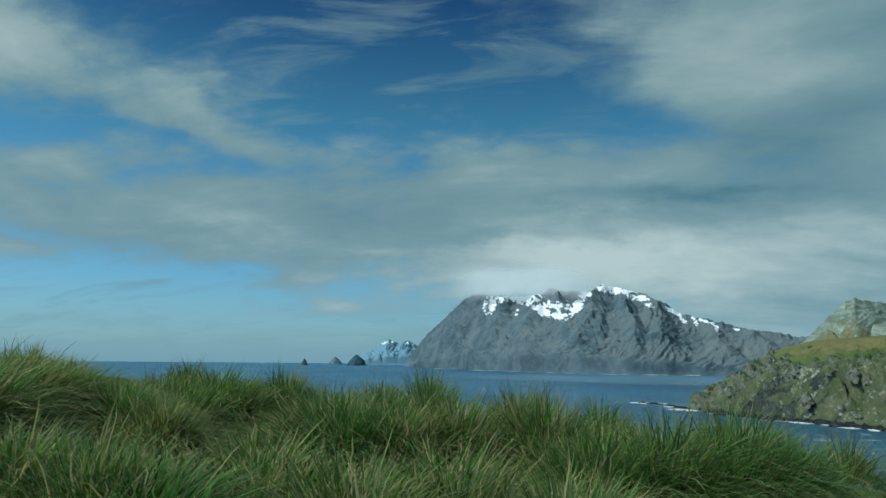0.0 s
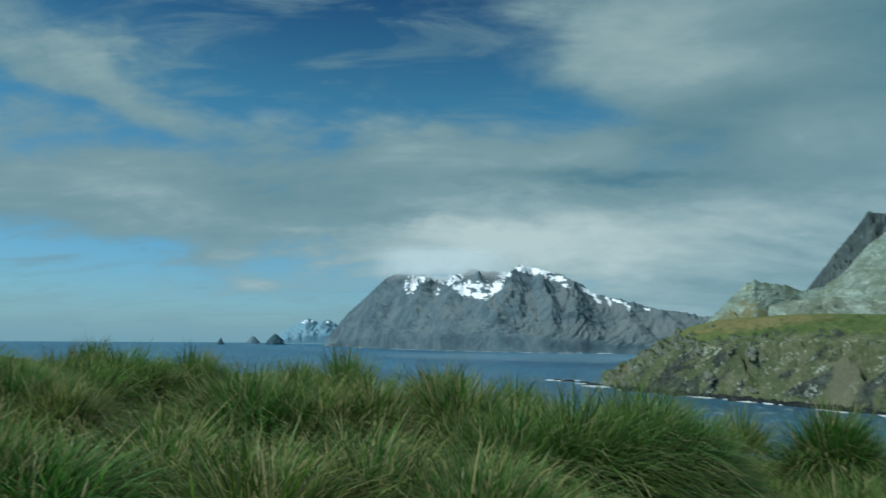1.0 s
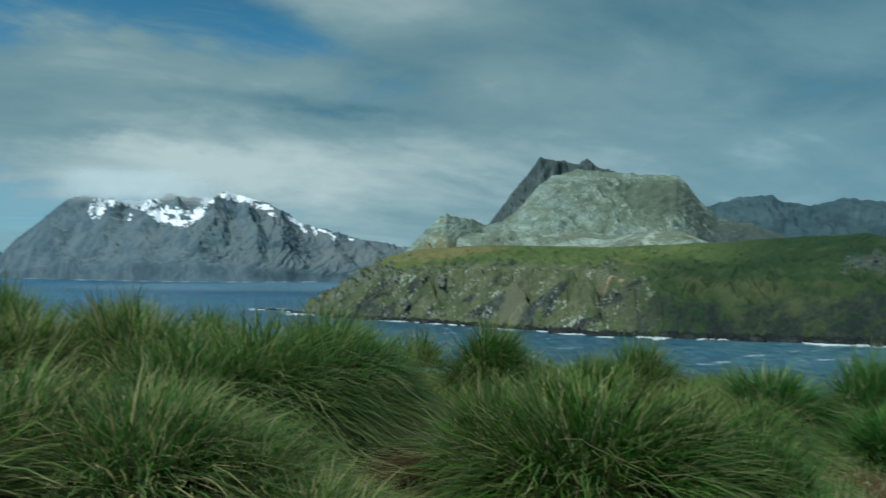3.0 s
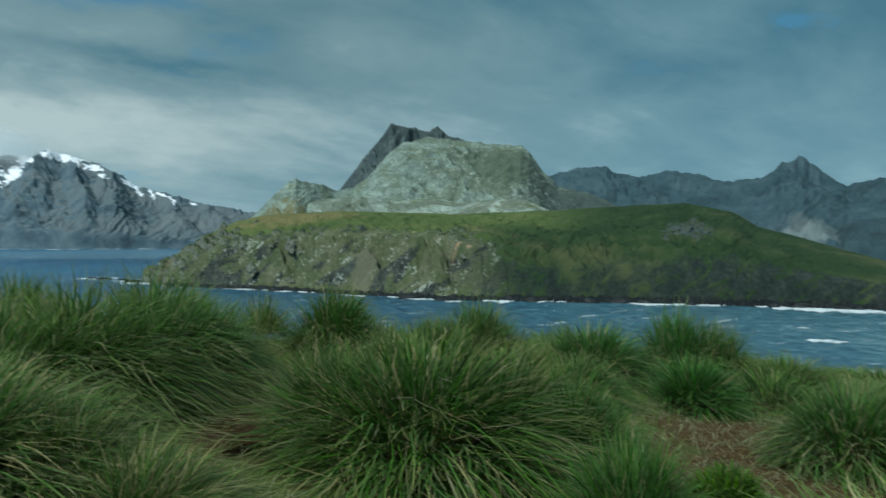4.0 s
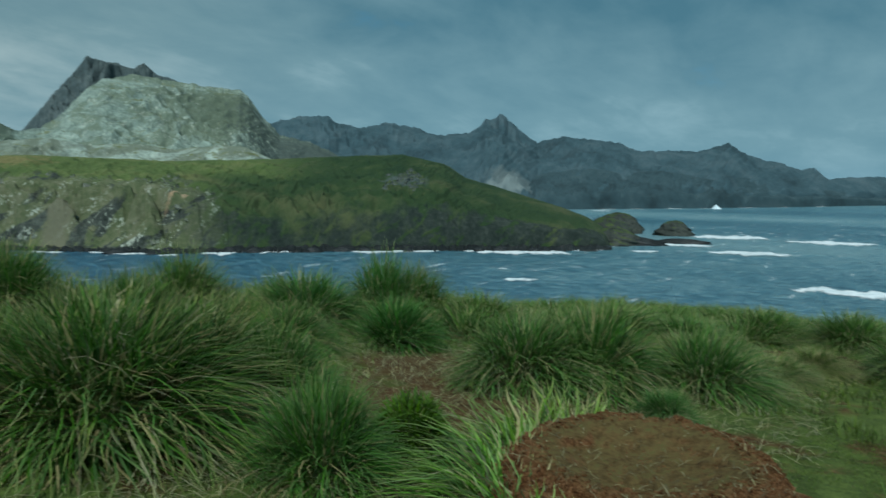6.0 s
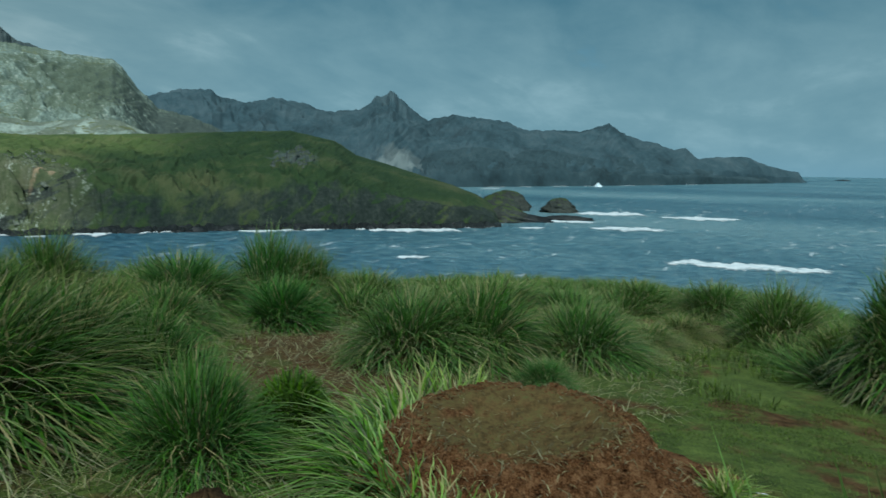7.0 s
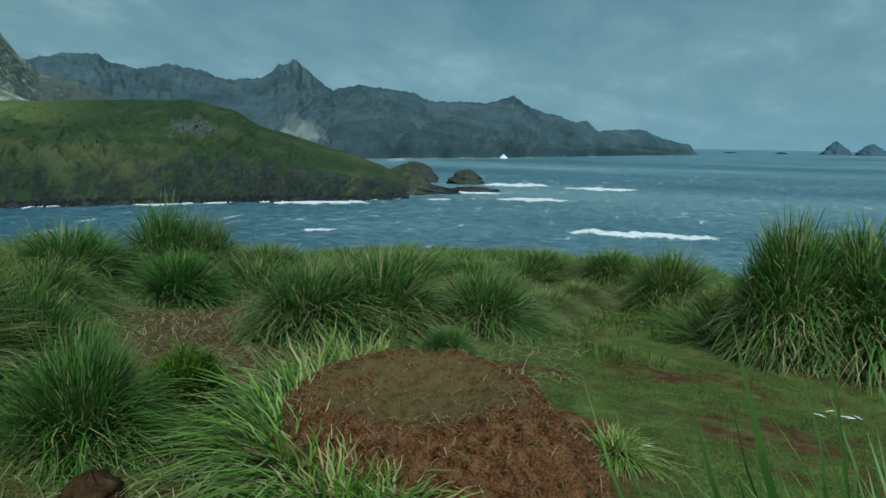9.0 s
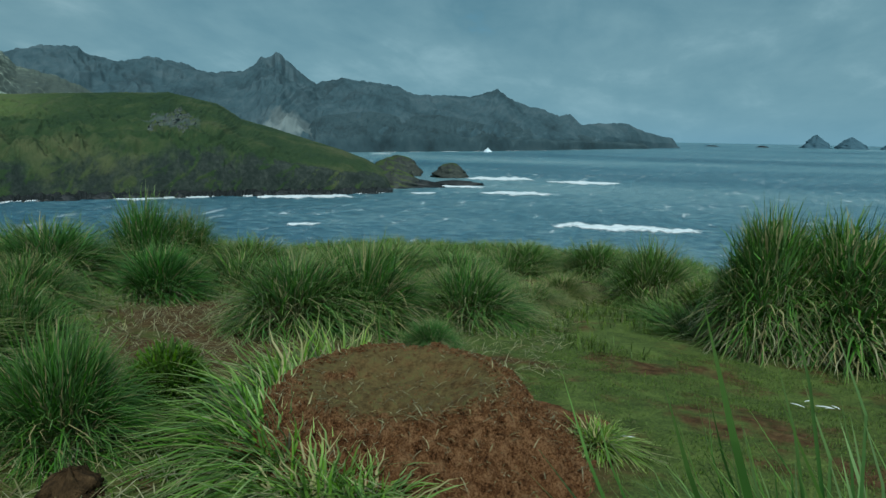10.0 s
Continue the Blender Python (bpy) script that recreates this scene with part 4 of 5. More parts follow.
def ledge(az0, az1, wide, high, seed):
    """The low black wave-washed ledge along the headland's foot."""
    az = np.arange(az0, az1, 0.05)
    s = np.linspace(0, 1, 10)[None, :]
    base = curve(az, HEAD_SHORE)[:, None]
    reach = wide * (0.45 + 0.9 * np.abs(fbm(az * 1.9 + seed, az * 0 + seed, 4, 0.6)))[:, None]
    r = base + 3.5 - (reach + 3.5) * s
    top = high * (0.45 + 1.2 * np.abs(fbm(az[:, None] * 1.6 + seed, r / 7, 3, 0.5)))
    z = top * (1 - smooth(s, 0.55, 1.0)) - 0.6 * smooth(s, 0.8, 1.0)
    a = np.radians(az)[:, None] + 0 * s
    ob = part("shore_ledge", mesh_from("shore_ledge", np.stack([np.sin(a) * r, np.cos(a) * r, SEA + z], -1).reshape(-1, 3), grid_faces(len(az), 10), MAT_SKERRY), headland, "wet black rock ledge along the waterline")
    return ob


ledge(13.6, 42.0, 11.0, 2.2, 3.0)
ledge(41.5, 72.4, 14.0, 2.6, 8.0)
rock("skerry", 93.6, 236, 3.4, 0.9, 2.0, MAT_SKERRY, "small dark rock awash in breaking foam", 4.4, 0.4)
for az_, r_, w_ in ((9.6, 540, 9), (10.4, 530, 14), (11.7, 508, 10), (12.4, 494, 16)):
    rock("skerry", az_, r_, w_, 2.0, 6, MAT_SKERRY, "low wet rock awash in surf off the point's nose", az_, 0.4, group="skerries off the nose")
rock("skerry", 66.2, 335, 11, 2.2, 5, MAT_SKERRY, "dark rock awash in surf below the headland", 7.4, 0.4)
rock("skerry", 82.5, 361, 5, 1.0, 3, MAT_SKERRY, "small dark rock awash in breaking foam", 8.4, 0.4)
_r = random.Random(4)
for i in range(46):
    a = 13.5 + 59 * (i + _r.random()) / 46
    rr = float(curve(a, HEAD_SHORE)) - _r.uniform(-2, 11)
    w = _r.uniform(4, 15)
    rock("shore_rock", a, rr, w, _r.uniform(1.4, 3.2), _r.uniform(3, 6), MAT_SKERRY, "low wet black rock at the headland's waterline", i * 1.7, 0.4, group="shore rocks under the headland")

# ---- the near ground ----
def ground_z(x, y):
    """Height of the colony's ground: it tilts down to +x, and drops to the sea past its brow."""
    x, y = np.asarray(x, float), np.asarray(y, float)
    r = np.hypot(x, y)
    az = np.degrees(np.arctan2(x, y))
    brow = curve(az, [(-180, 40), (-90, 24), (-40, 13), (-15, 9.5), (20, 9.0), (45, 10), (60, 11.5), (80, 17), (100, 15), (130, 24), (180, 40)])
    z = EYE - 1.10 - 0.11 * np.clip(x, -14, 20) + 0.010 * np.clip(y, -12, 12)
    z = z + 0.05 * perlin(x * 0.7 + 4, y * 0.7) + 0.025 * perlin(x * 2.3, y * 2.3 + 8)
    z = z - 0.75 * np.maximum(r - brow, 0) ** 1.05 * smooth(r - brow, 0, 4)
    return np.maximum(z, SEA - 3)


def ground():
    az = np.radians(np.linspace(0, 360, 361)[:-1])
    r = np.concatenate([[0.02], np.linspace(0.15, 14, 150), np.geomspace(14.2, 130, 60)])
    a, q = np.meshgrid(az, r, indexing="ij")
    x, y = np.sin(a) * q, np.cos(a) * q
    z = ground_z(x, y)
    v = np.stack([x, y, z], -1).reshape(-1, 3)
    ob = new("ground", mesh_from("ground", v, grid_faces(360, len(r), True)[:, ::-1], MAT_GROUND))
    tagged(ob, "peaty brown ground with moss and dead straw", "ground", kind="structure")


ground()


def at(az, r, x0=0.0, y0=0.0):
    """A place by compass and distance from a stand on the camera's line."""
    a = radians(az)
    return x0 + math.sin(a) * r, y0 + math.cos(a) * r


MIDWAY, END = (0.24, -0.10), (0.38, -0.27)


# ---- tussock grass ----
def blades(n, foot, height, lean, droop, width, seed, wind=(0.0, 0.0), segs=4, lo=0.55, stool=0.0):
    """Arrays for n grass blades that spring from a foot of that radius and arch outwards.
    stool: height of the domed stool on which they grow, as a share of the whole."""
    g = np.random.default_rng(seed)
    ang = g.uniform(0, 2 * math.pi, n)
    rad = np.sqrt(g.uniform(0, 1, n))
    # the stool's own uneven outline
    lob = 1 + 0.16 * np.sin(ang * 3 + seed) + 0.10 * np.sin(ang * 5 + 2.1 * seed)
    bx, by = np.cos(ang) * rad * foot * lob, np.sin(ang) * rad * foot * lob
    bz = height * stool * np.sqrt(np.maximum(1 - rad ** 2, 0)) * g.uniform(0.6, 1.05, n)
    out = ang + g.normal(0, 0.55, n)
    tilt = np.radians(np.clip(lean * (0.10 + 0.95 * rad ** 1.6) * g.uniform(0.5, 1.3, n), 0, 95))
    ln = height * (1 - 0.85 * stool) * g.uniform(lo, 1.12, n)
    dx, dy, dz = np.sin(tilt) * np.cos(out), np.sin(tilt) * np.sin(out), np.cos(tilt)
    dr = droop * g.uniform(0.2, 1.6, n) * (0.35 + 0.75 * rad)
    s = np.linspace(0, 1, segs + 1)[None, :]
    bend = (dr * ln)[:, None] * s ** 2.2
    px = bx[:, None] + (dx * ln)[:, None] * s + bend * (np.cos(out) * 0.45 + wind[0])[:, None]
    py = by[:, None] + (dy * ln)[:, None] * s + bend * (np.sin(out) * 0.45 + wind[1])[:, None]
    pz = bz[:, None] + (dz * ln)[:, None] * s - bend * 0.85 * (0.3 + np.sin(tilt))[:, None]
    px, py = px + g.normal(0, 0.025, (n, segs + 1)) * height * s, py + g.normal(0, 0.025, (n, segs + 1)) * height * s
    pz = np.maximum(pz, 0.015 - 0.02 * (s < 0.01))
    face = out + math.pi / 2 + g.normal(0, 0.5, n)
    w = width * g.uniform(0.6, 1.3, n)[:, None] * (1 - 0.75 * s ** 1.5) / 2
    wx, wy = np.cos(face)[:, None] * w, np.sin(face)[:, None] * w
    left = np.stack([px - wx, py - wy, pz], -1)[:, :-1]
    right = np.stack([px + wx, py + wy, pz + 0.15 * w], -1)[:, :-1]
    tip = np.stack([px, py, pz], -1)[:, -1:]
    verts = np.concatenate([left, right, tip], 1)
    per = 2 * segs + 1
    q = np.array([[k, segs + k, segs + k + 1, k + 1] for k in range(segs - 1)])
    t = np.array([[segs - 1, 2 * segs - 1, 2 * segs]])
    off = (np.arange(n) * per)[:, None, None]
    uv = np.zeros((n, per, 2))
    uv[:, :segs, 1] = uv[:, segs:2 * segs, 1] = s[:, :-1]
    uv[:, -1, 1] = 1
    uv[:, :, 0] = g.uniform(0, 1, n)[:, None]
    return verts.reshape(-1, 3), [(q[None] + off).reshape(-1, 4), (t[None] + off).reshape(-1, 3)], uv.reshape(-1, 2)


def grass_mesh(name, material, *args, **more):
    v, f, uv = blades(*args, **more)
    return mesh_from(name, v, f, material, uv, shade=False)


WIND = (0.14, -0.05)
# kinds: green and straw meshes of a tussock 1 m high and about 1.5 m wide, scaled on use
KINDS = {}


def kind(key, n, material, lean, droop, width, seed, straw, segs=4, foot=0.42, stool=0.0, wind=WIND, lie=1.3):
    KINDS.setdefault(key, []).append((
        grass_mesh("blades", material, n, foot, 1.0, lean, droop, width, seed, wind=wind, segs=segs, stool=stool),
        grass_mesh("straw_skirt", MAT_STRAW, straw, foot * 1.08, 0.9, lean * lie, droop * 1.5, width, seed + 50, wind=wind, segs=segs, stool=stool * (0.8 if lie > 1 else 1.1))))


for k in range(4):
    kind("near", 2300, (MAT_GRASS, MAT_DEEP, MAT_GRASS, MAT_DEEP)[k], 78, 0.75, 0.014, 10 + k, 260, foot=0.50, stool=0.42)
for k in range(4):
    kind("olive", 2300, (MAT_OLIVE, MAT_GRASS, MAT_OLIVE, MAT_OLIVE)[k], 84, 0.85, 0.012, 20 + k, 420, foot=0.48, stool=0.46, lie=0.98)
for k in range(2):
    kind("light", 520, MAT_LIGHT, 70, 0.95, 0.030, 30 + k, 60, segs=5, foot=0.36, stool=0.12, wind=(-0.42, 0.18))
for k in range(2):
    kind("big", 2900, MAT_DEEP, 78, 0.72, 0.012, 70 + k, 300, foot=0.52, stool=0.45)
for k in range(3):
    kind("wall", 3600, MAT_DOME, 78, 0.56, 0.017, 80 + k, 560, foot=0.56, stool=0.66)
for k in range(2):
    kind("dark", 1900, MAT_LUSH, 72, 0.55, 0.017, 40 + k, 50, foot=0.46, stool=0.42)
kind("fore", 330, MAT_LUSH, 50, 0.6, 0.025, 55, 3, segs=6, foot=0.25, wind=(-0.25, 0.35))
for k in range(4):
    kind("far", 800, (MAT_GRASS, MAT_OLIVE, MAT_GRASS, MAT_OLIVE)[k], 70, 0.6, 0.022, 60 + k, 90, segs=3, foot=0.48, stool=0.35)

LABELS = {"near": "dense arching green tussock grass with straw-coloured dead blades", "olive": "wind-combed olive tussock grass clump full of dead blades",
          "light": "loose light-green grass tuft with splayed drooping blades", "big": "large dense domed tussock with deep green arching blades", "wall": "tall domed green tussock above a bleached straw skirt", "fore": "sparse broad green grass blades close by", "dark": "upright dark green tussock grass clump", "far": "green tussock grass clump at the brow of the slope"}
_t = random.Random(11)


DEAD_STALKS = grass_mesh("dead_stalk", MAT_STRAW, 34, 0.50, 1.12, 52, 1.5, 0.009, 301, wind=(0.25, -0.1), segs=9, stool=0.62)


def tussock(x, y, height, width, key, sink=0.0):
    """A clump of tussock grass: living blades with a skirt of dead straw."""
    green, straw = _t.choice(KINDS[key])
    ob = new("tussock_grass", green)
    skirt = part("straw_skirt", straw, ob, "bleached dead grass blades")
    if key == "big":
        part("dead_stalk", DEAD_STALKS, ob, "pale bent dead grass stalks")
    s = width / 1.5
    ob.matrix_world = pose(x, y, float(ground_z(x, y)) - sink, 0, 0, _t.uniform(-40, 40)) @ Matrix.Diagonal((s, s, height, 1))
    return tagged(ob, LABELS[key], "grass", "tussock grass of the colony")


# compass, distance, height, width: clumps with a place of their own, from the stand named
CENTRE = [(34.0, 3.85, 0.86, 1.6), (40.5, 4.25, 0.78, 1.1), (27.0, 4.3, 0.72, 0.9)]
BEHIND = [(27.2, 8.4, 0.82, 1.2), (35.5, 7.6, 0.66, 0.9), (38.9, 8.6, 0.82, 1.2), (31.5, 6.4, 0.5, 0.9), (46.8, 6.4, 0.46, 0.9), (43, 6.9, 0.46, 0.9)]
RIGHT = [(64.5, 5.5, 0.62, 1.15), (70, 5.75, 0.68, 1.2), (46.6, 8.3, 0.72, 1.5), (53.2, 9.0, 0.95, 1.2), (56, 9.1, 0.82, 1.0), (72.1, 9.4, 0.52, 1.6), (83.3, 11.5, 0.56, 1.3), (78.7, 6.05, 0.58, 1.05), (75.7, 4.9, 0.22, 0.4), (61, 9.6, 0.5, 1.4), (77.5, 9.4, 0.46, 1.3), (89, 11.6, 0.62, 1.3), (93.5, 8.6, 0.75, 1.2)]
WALL = [(97.8, 7.4, 0.5, 0.8), (102.4, 6.15, 1.2, 1.12), (107.0, 6.3, 1.18, 1.4), (112.5, 6.6, 1.2, 1.5)]
OLIVE = [(-31, 6.8, 0.56, 1.3), (-34, 7.2, 0.66, 1.4), (-37, 6.5, 0.74, 1.5), (-40.5, 5.5, 0.78, 1.5), (-5, 5.5, 0.85, 1.5), (-9.5, 5.2, 0.78, 1.4), (-15, 5.6, 0.78, 1.5), (0, 6.6, 0.9, 1.4), (16.0, 5.4, 1.08, 1.4), (11.0, 4.7, 0.95, 1.4), (20.0, 6.0, 0.85, 1.0), (6, 4.3, 0.85, 1.3), (2, 5.4, 0.95, 1.4), (11.5, 2.9, 0.55, 0.9), (17.5, 2.6, 0.45, 0.8), (4, 3.0, 0.72, 1.2), (-5, 3.5, 0.75, 1.3), (-13, 2.9, 0.72, 1.3), (-20, 3.6, 0.7, 1.3), (-28, 3.0, 0.62, 1.3), (-37, 3.6, 0.66, 1.3)]
for stand, group, key in ((MIDWAY, CENTRE, "big"), (MIDWAY, BEHIND, "near"), (END, RIGHT, "near"), (END, WALL, "wall"), ((0, 0), OLIVE, "olive")):
    for az, r, h, w in group:
        tussock(*at(az, r, *stand), h * (1.18 if key == "near" else 1.0), w, key)
for az, r, h, w in [(46.6, 2.98, 0.54, 0.66), (43.5, 4.3, 0.6, 0.8), (54.1, 7.3, 0.62, 0.95)]:
    tussock(*at(az, r, *END), h, w, "dark")
for az, r, h, w in [(63.8, 3.15, 0.52, 0.95), (61.5, 2.75, 0.40, 0.72), (67.5, 3.45, 0.48, 0.75), (63.5, 2.45, 0.34, 0.7), (67.5, 2.22, 0.30, 0.6), (65.8, 2.1, 0.30, 0.6), (70.5, 2.08, 0.24, 0.5), (90, 3.0, 0.15, 0.36)]:
    tussock(*at(az, r, *END), h, w, "light")
for az, r, h, w in [(112.5, 1.05, 0.84, 0.9), (107, 1.3, 0.58, 0.8), (117, 0.9, 1.0, 0.9), (111, 1.25, 0.72, 0.8)]:
    tussock(*at(az, r, *END), h, w, "fore")


for az, r, h, w in [(80.3, 6.6, 0.40, 0.9), (84.0, 7.3, 0.36, 0.8), (77.0, 7.5, 0.44, 0.9), (86.5, 8.3, 0.36, 0.8)]:
    tussock(*at(az, r, *END), h, w, "olive")


def clear_of(x, y):
    """True where filler clumps may stand: outside the worn ground, the lawn and the camera's own stand."""
    r, az = math.hypot(x, y), math.degrees(math.atan2(x, y))
    if r < 2.3 or az > 109 or az < -60:
        return False
    if 14 < az < 48 and r < (5.0 if az < 19 else 8.0):      # worn seats beside the olive bank
        return False
    if az > 30:
        brow = float(curve(az, [(30, 7.2), (45, 8.2), (58, 9.0), (66, 7.6), (75, 8.0), (82, 8.8), (85, 10.8), (91, 10.8), (94, 7.6), (97, 6.3), (118, 6.2)]))
        return r > brow
    return True


FIELD = {}


def field_tussock(x, y, height, width, k):
    """One clump of the outer field, which is joined by kind."""
    v, f, uv = blades(800, 0.48, 1.0, 70, 0.6, 0.017, 900 + k % 9, wind=WIND, segs=3, stool=0.3)
    c, s = math.cos(k * 1.3), math.sin(k * 1.3)
    w = width / 1.5
    p = np.stack([(v[:, 0] * c - v[:, 1] * s) * w + x, (v[:, 0] * s + v[:, 1] * c) * w + y, v[:, 2] * height + float(ground_z(x, y)) - 0.05], -1)
    FIELD.setdefault(k % 2 if math.atan2(x, y) < 0.55 else 0, []).append((p, f, uv))


k = 0
for i in range(-12, 26):
    for j in range(-12, 22):
        x, y = i * 0.96 + _t.uniform(-0.40, 0.40), j * 0.96 + _t.uniform(-0.40, 0.40)
        r, az = math.hypot(x, y), math.degrees(math.atan2(x, y))
        lim = float(curve(az, [(-60, 13), (-30, 11), (0, 9.5), (30, 10.5), (60, 13), (80, 18), (100, 15), (118, 12)]))
        if not clear_of(x, y) or r > lim:
            continue
        h = _t.uniform(0.42, 0.72) * (0.76 if az > 57 else 1.0) if az > 30 else _t.uniform(0.42, 0.98) * (0.8 if az < -18 else 1.0)
        k += 1
        if r > 7.0:
            field_tussock(x, y, h, _t.uniform(0.9, 1.4), k)
        else:
            tussock(x, y, h, _t.uniform(0.8, 1.35), "olive" if az < 30 else "near", 0.05)
for which, pieces in FIELD.items():
    n, vs, fq, ft, us = 0, [], [], [], []
    for v, (q, t3), uv in pieces:
        vs.append(v), fq.append(q + n), ft.append(t3 + n), us.append(uv)
        n += len(v)
    ob = new("tussock_field", mesh_from("tussock_field", np.concatenate(vs), [np.concatenate(fq), np.concatenate(ft)], (MAT_GRASS, MAT_OLIVE)[which], np.concatenate(us), False))
    tagged(ob, "tussock grass covering the slope down to its brow", "grass", kind="stuff")


# ---- nest mound ----
def nest(x, y, z, top, base, height):
    n, k = 160, 84
    ang = np.linspace(0, 2 * math.pi, n + 1)[:-1][:, None]
    s = np.linspace(0, 1, k)[None, :]
    # from the foot up the side, over the rim, into the bowl
    q = np.clip(s / 0.6, 0, 1)
    rad = np.where(s < 0.6, base + (top - base) * q ** 0.66, top * (1 - (s - 0.6) / 0.4))
    zz = np.where(s < 0.6, height * (0.55 * q ** 1.15 + 0.45 * smooth(q, 0, 1)), height - 0.085 * smooth(s, 0.63, 0.86))
    lump = 1 + (0.22 * fbm(np.cos(ang) * 1.4 + 3, np.sin(ang) * 1.4 + s, 3) + 0.07 * fbm(np.cos(ang) * 6 + s * 3, np.sin(ang) * 6, 3)) * (rad / base)
    cx, cy = np.cos(ang) * rad * lump, np.sin(ang) * rad * lump
    zz = zz - 0.03 * np.exp(-((cx + 0.17) ** 2 + cy ** 2) / 0.09 ** 2) * (s > 0.6)
    zz = zz + (0.04 - 0.025 * smooth(s, 0.55, 0.66)) * fbm(cx * 7, cy * 7 + zz * 5, 4, 0.6) * smooth(s, 0.0, 0.2)
    clod = 0.024 * fbm(np.cos(ang) * 15 + s * 20, np.sin(ang) * 15, 5, 0.7) * (1 - smooth(s, 0.5, 0.65))
    v = np.stack([cx + np.cos(ang) * clod, cy + np.sin(ang) * clod, zz - 0.04], -1).reshape(-1, 3)
    ob = new("nest_mound", mesh_from("nest_mound", v, grid_faces(n, k, True), MAT_NEST))
    ob.matrix_world = pose(x, y, z)
    rr = np.random.default_rng(3)
    m = 1300
    th, q = rr.uniform(0, 2 * math.pi, m), np.where(rr.uniform(0, 1, m) < 0.85, rr.uniform(0.05, 0.64, m), 1 - 0.4 * np.sqrt(rr.uniform(0, 1, m)))
    vs, fs = [], []
    idx = (np.round(th / (2 * math.pi) * n).astype(int) % n) * k + np.round(q * (k - 1)).astype(int)
    p = v[idx]
    ln, di = rr.uniform(0.015, 0.075, m), rr.uniform(0, 2 * math.pi, m)
    d = np.stack([np.cos(di), np.sin(di), rr.normal(-0.05, 0.35, m)], -1) * ln[:, None]
    w = np.stack([-np.sin(di), np.cos(di), 0 * di], -1) * 0.0016
    lift = np.array([0, 0, 0.006])
    vs = np.stack([p - w + lift, p + w + lift, p + d * 0.5 + lift * 2.2 + w, p + d * 0.5 + lift * 2.2 - w, p + d + lift], 1).reshape(-1, 3)
    o = (np.arange(m) * 5)[:, None]
    straw_ob = part("straw", mesh_from("straw", vs, [o + np.array([[0, 1, 2, 3]]), o + np.array([[3, 2, 4]])], MAT_STRAW, np.tile(np.array([[0.5, 0.5]]), (len(vs), 1))), ob, "pale bits of dry straw")
    straw_ob["kind"] = "stuff"
    # crumbs of peat on the sides and round the rim
    m = 5200
    th, q = rr.uniform(0, 2 * math.pi, m), np.where(rr.uniform(0, 1, m) < 0.95, rr.uniform(0.06, 0.66, m), rr.uniform(0.6, 0.95, m))
    p = v[(np.round(th / (2 * math.pi) * n).astype(int) % n) * k + np.round(q * (k - 1)).astype(int)]
    size = rr.uniform(0.003, 0.011, m) * np.where(q > 0.66, 0.5, 1.0)
    box = np.array([[x_, y_, z_] for x_ in (-1, 1) for y_ in (-1, 1) for z_ in (-1, 1)], float)
    cs = p[:, None, :] + box[None] * size[:, None, None] * rr.uniform(0.25, 1.25, (m, 8, 3))
    o = (np.arange(m) * 8)[:, None, None]
    sides = np.array([[0, 1, 3, 2], [4, 6, 7, 5], [0, 4, 5, 1], [2, 3, 7, 6], [0, 2, 6, 4], [1, 5, 7, 3]])
    crumbs = part("peat_crumb", mesh_from("peat_crumb", cs.reshape(-1, 3), (sides[None] + o).reshape(-1, 4), MAT_NEST, shade=False), ob, "loose crumbs of peat")
    crumbs["kind"] = "stuff"
    return tagged(ob, "reddish-brown peat nest mound with a shallow hollow on top", "nest")


nest(3.02, 0.53, float(ground_z(3.02, 0.53)), 0.45, 1.03, EYE - 1.10 - float(ground_z(3.02, 0.53)) + 0.04)


# ---- litter and turf on the open ground ----
def litter(name, material, n, area, lo, hi, width, flat, label, seed):
    """Loose short blades over a stretch of ground, as one sheet of stuff."""
    rr = np.random.default_rng(seed)
    az0, az1, r0, r1 = area
    az = np.radians(rr.uniform(az0, az1, n))
    r = np.sqrt(rr.uniform(r0 ** 2, r1 ** 2, n))
    x, y = np.sin(az) * r, np.cos(az) * r
    if material is MAT_MOSS:      # no turf on trodden soil
        keep = np.all([np.hypot(x - cx, y - cy) > rad * rr.uniform(0.55, 1.15, n) for cx, cy, rad in WORN], axis=0)
        keep = keep & (fbm(x * 1.1 + 3, y * 1.1, 4, 0.6) + rr.normal(0, 0.08, n) > -0.10)
        x, y = x[keep], y[keep]
        n = len(x)
    z = ground_z(x, y)
    ln, di = rr.uniform(lo, hi, n), rr.uniform(0, 2 * math.pi, n)
    ti = np.radians(rr.uniform(*flat, n))
    d = np.stack([np.cos(di) * np.cos(ti), np.sin(di) * np.cos(ti), np.sin(ti)], -1) * ln[:, None]
    w = np.stack([-np.sin(di), np.cos(di), 0 * di], -1) * (width / 2)
    p = np.stack([x, y, z + 0.004], -1)
    bow = np.zeros((n, 3))
    bow[:, 2] = ln * 0.12
    v = np.stack([p - w, p + w, p + d * 0.55 + bow + w * 0.8, p + d * 0.55 + bow - w * 0.8, p + d], 1).reshape(-1, 3)
    uv = np.tile(np.array([[0, 0.1], [0, 0.1], [0, 0.55], [0, 0.55], [0, 1.0]]), (n, 1))
    o = (np.arange(n) * 5)[:, None]
    ob = new(name, mesh_from(name, v, [o + np.array([[0, 1, 2, 3]]), o + np.array([[3, 2, 4]])], material, uv, False))
    tagged(ob, label, "grass", kind="stuff")


litter("straw_litter", MAT_STRAW, 9000, (14, 84, 2.2, 12), 0.06, 0.24, 0.006, (-2, 14), "dead straw strewn over the worn ground", 1)
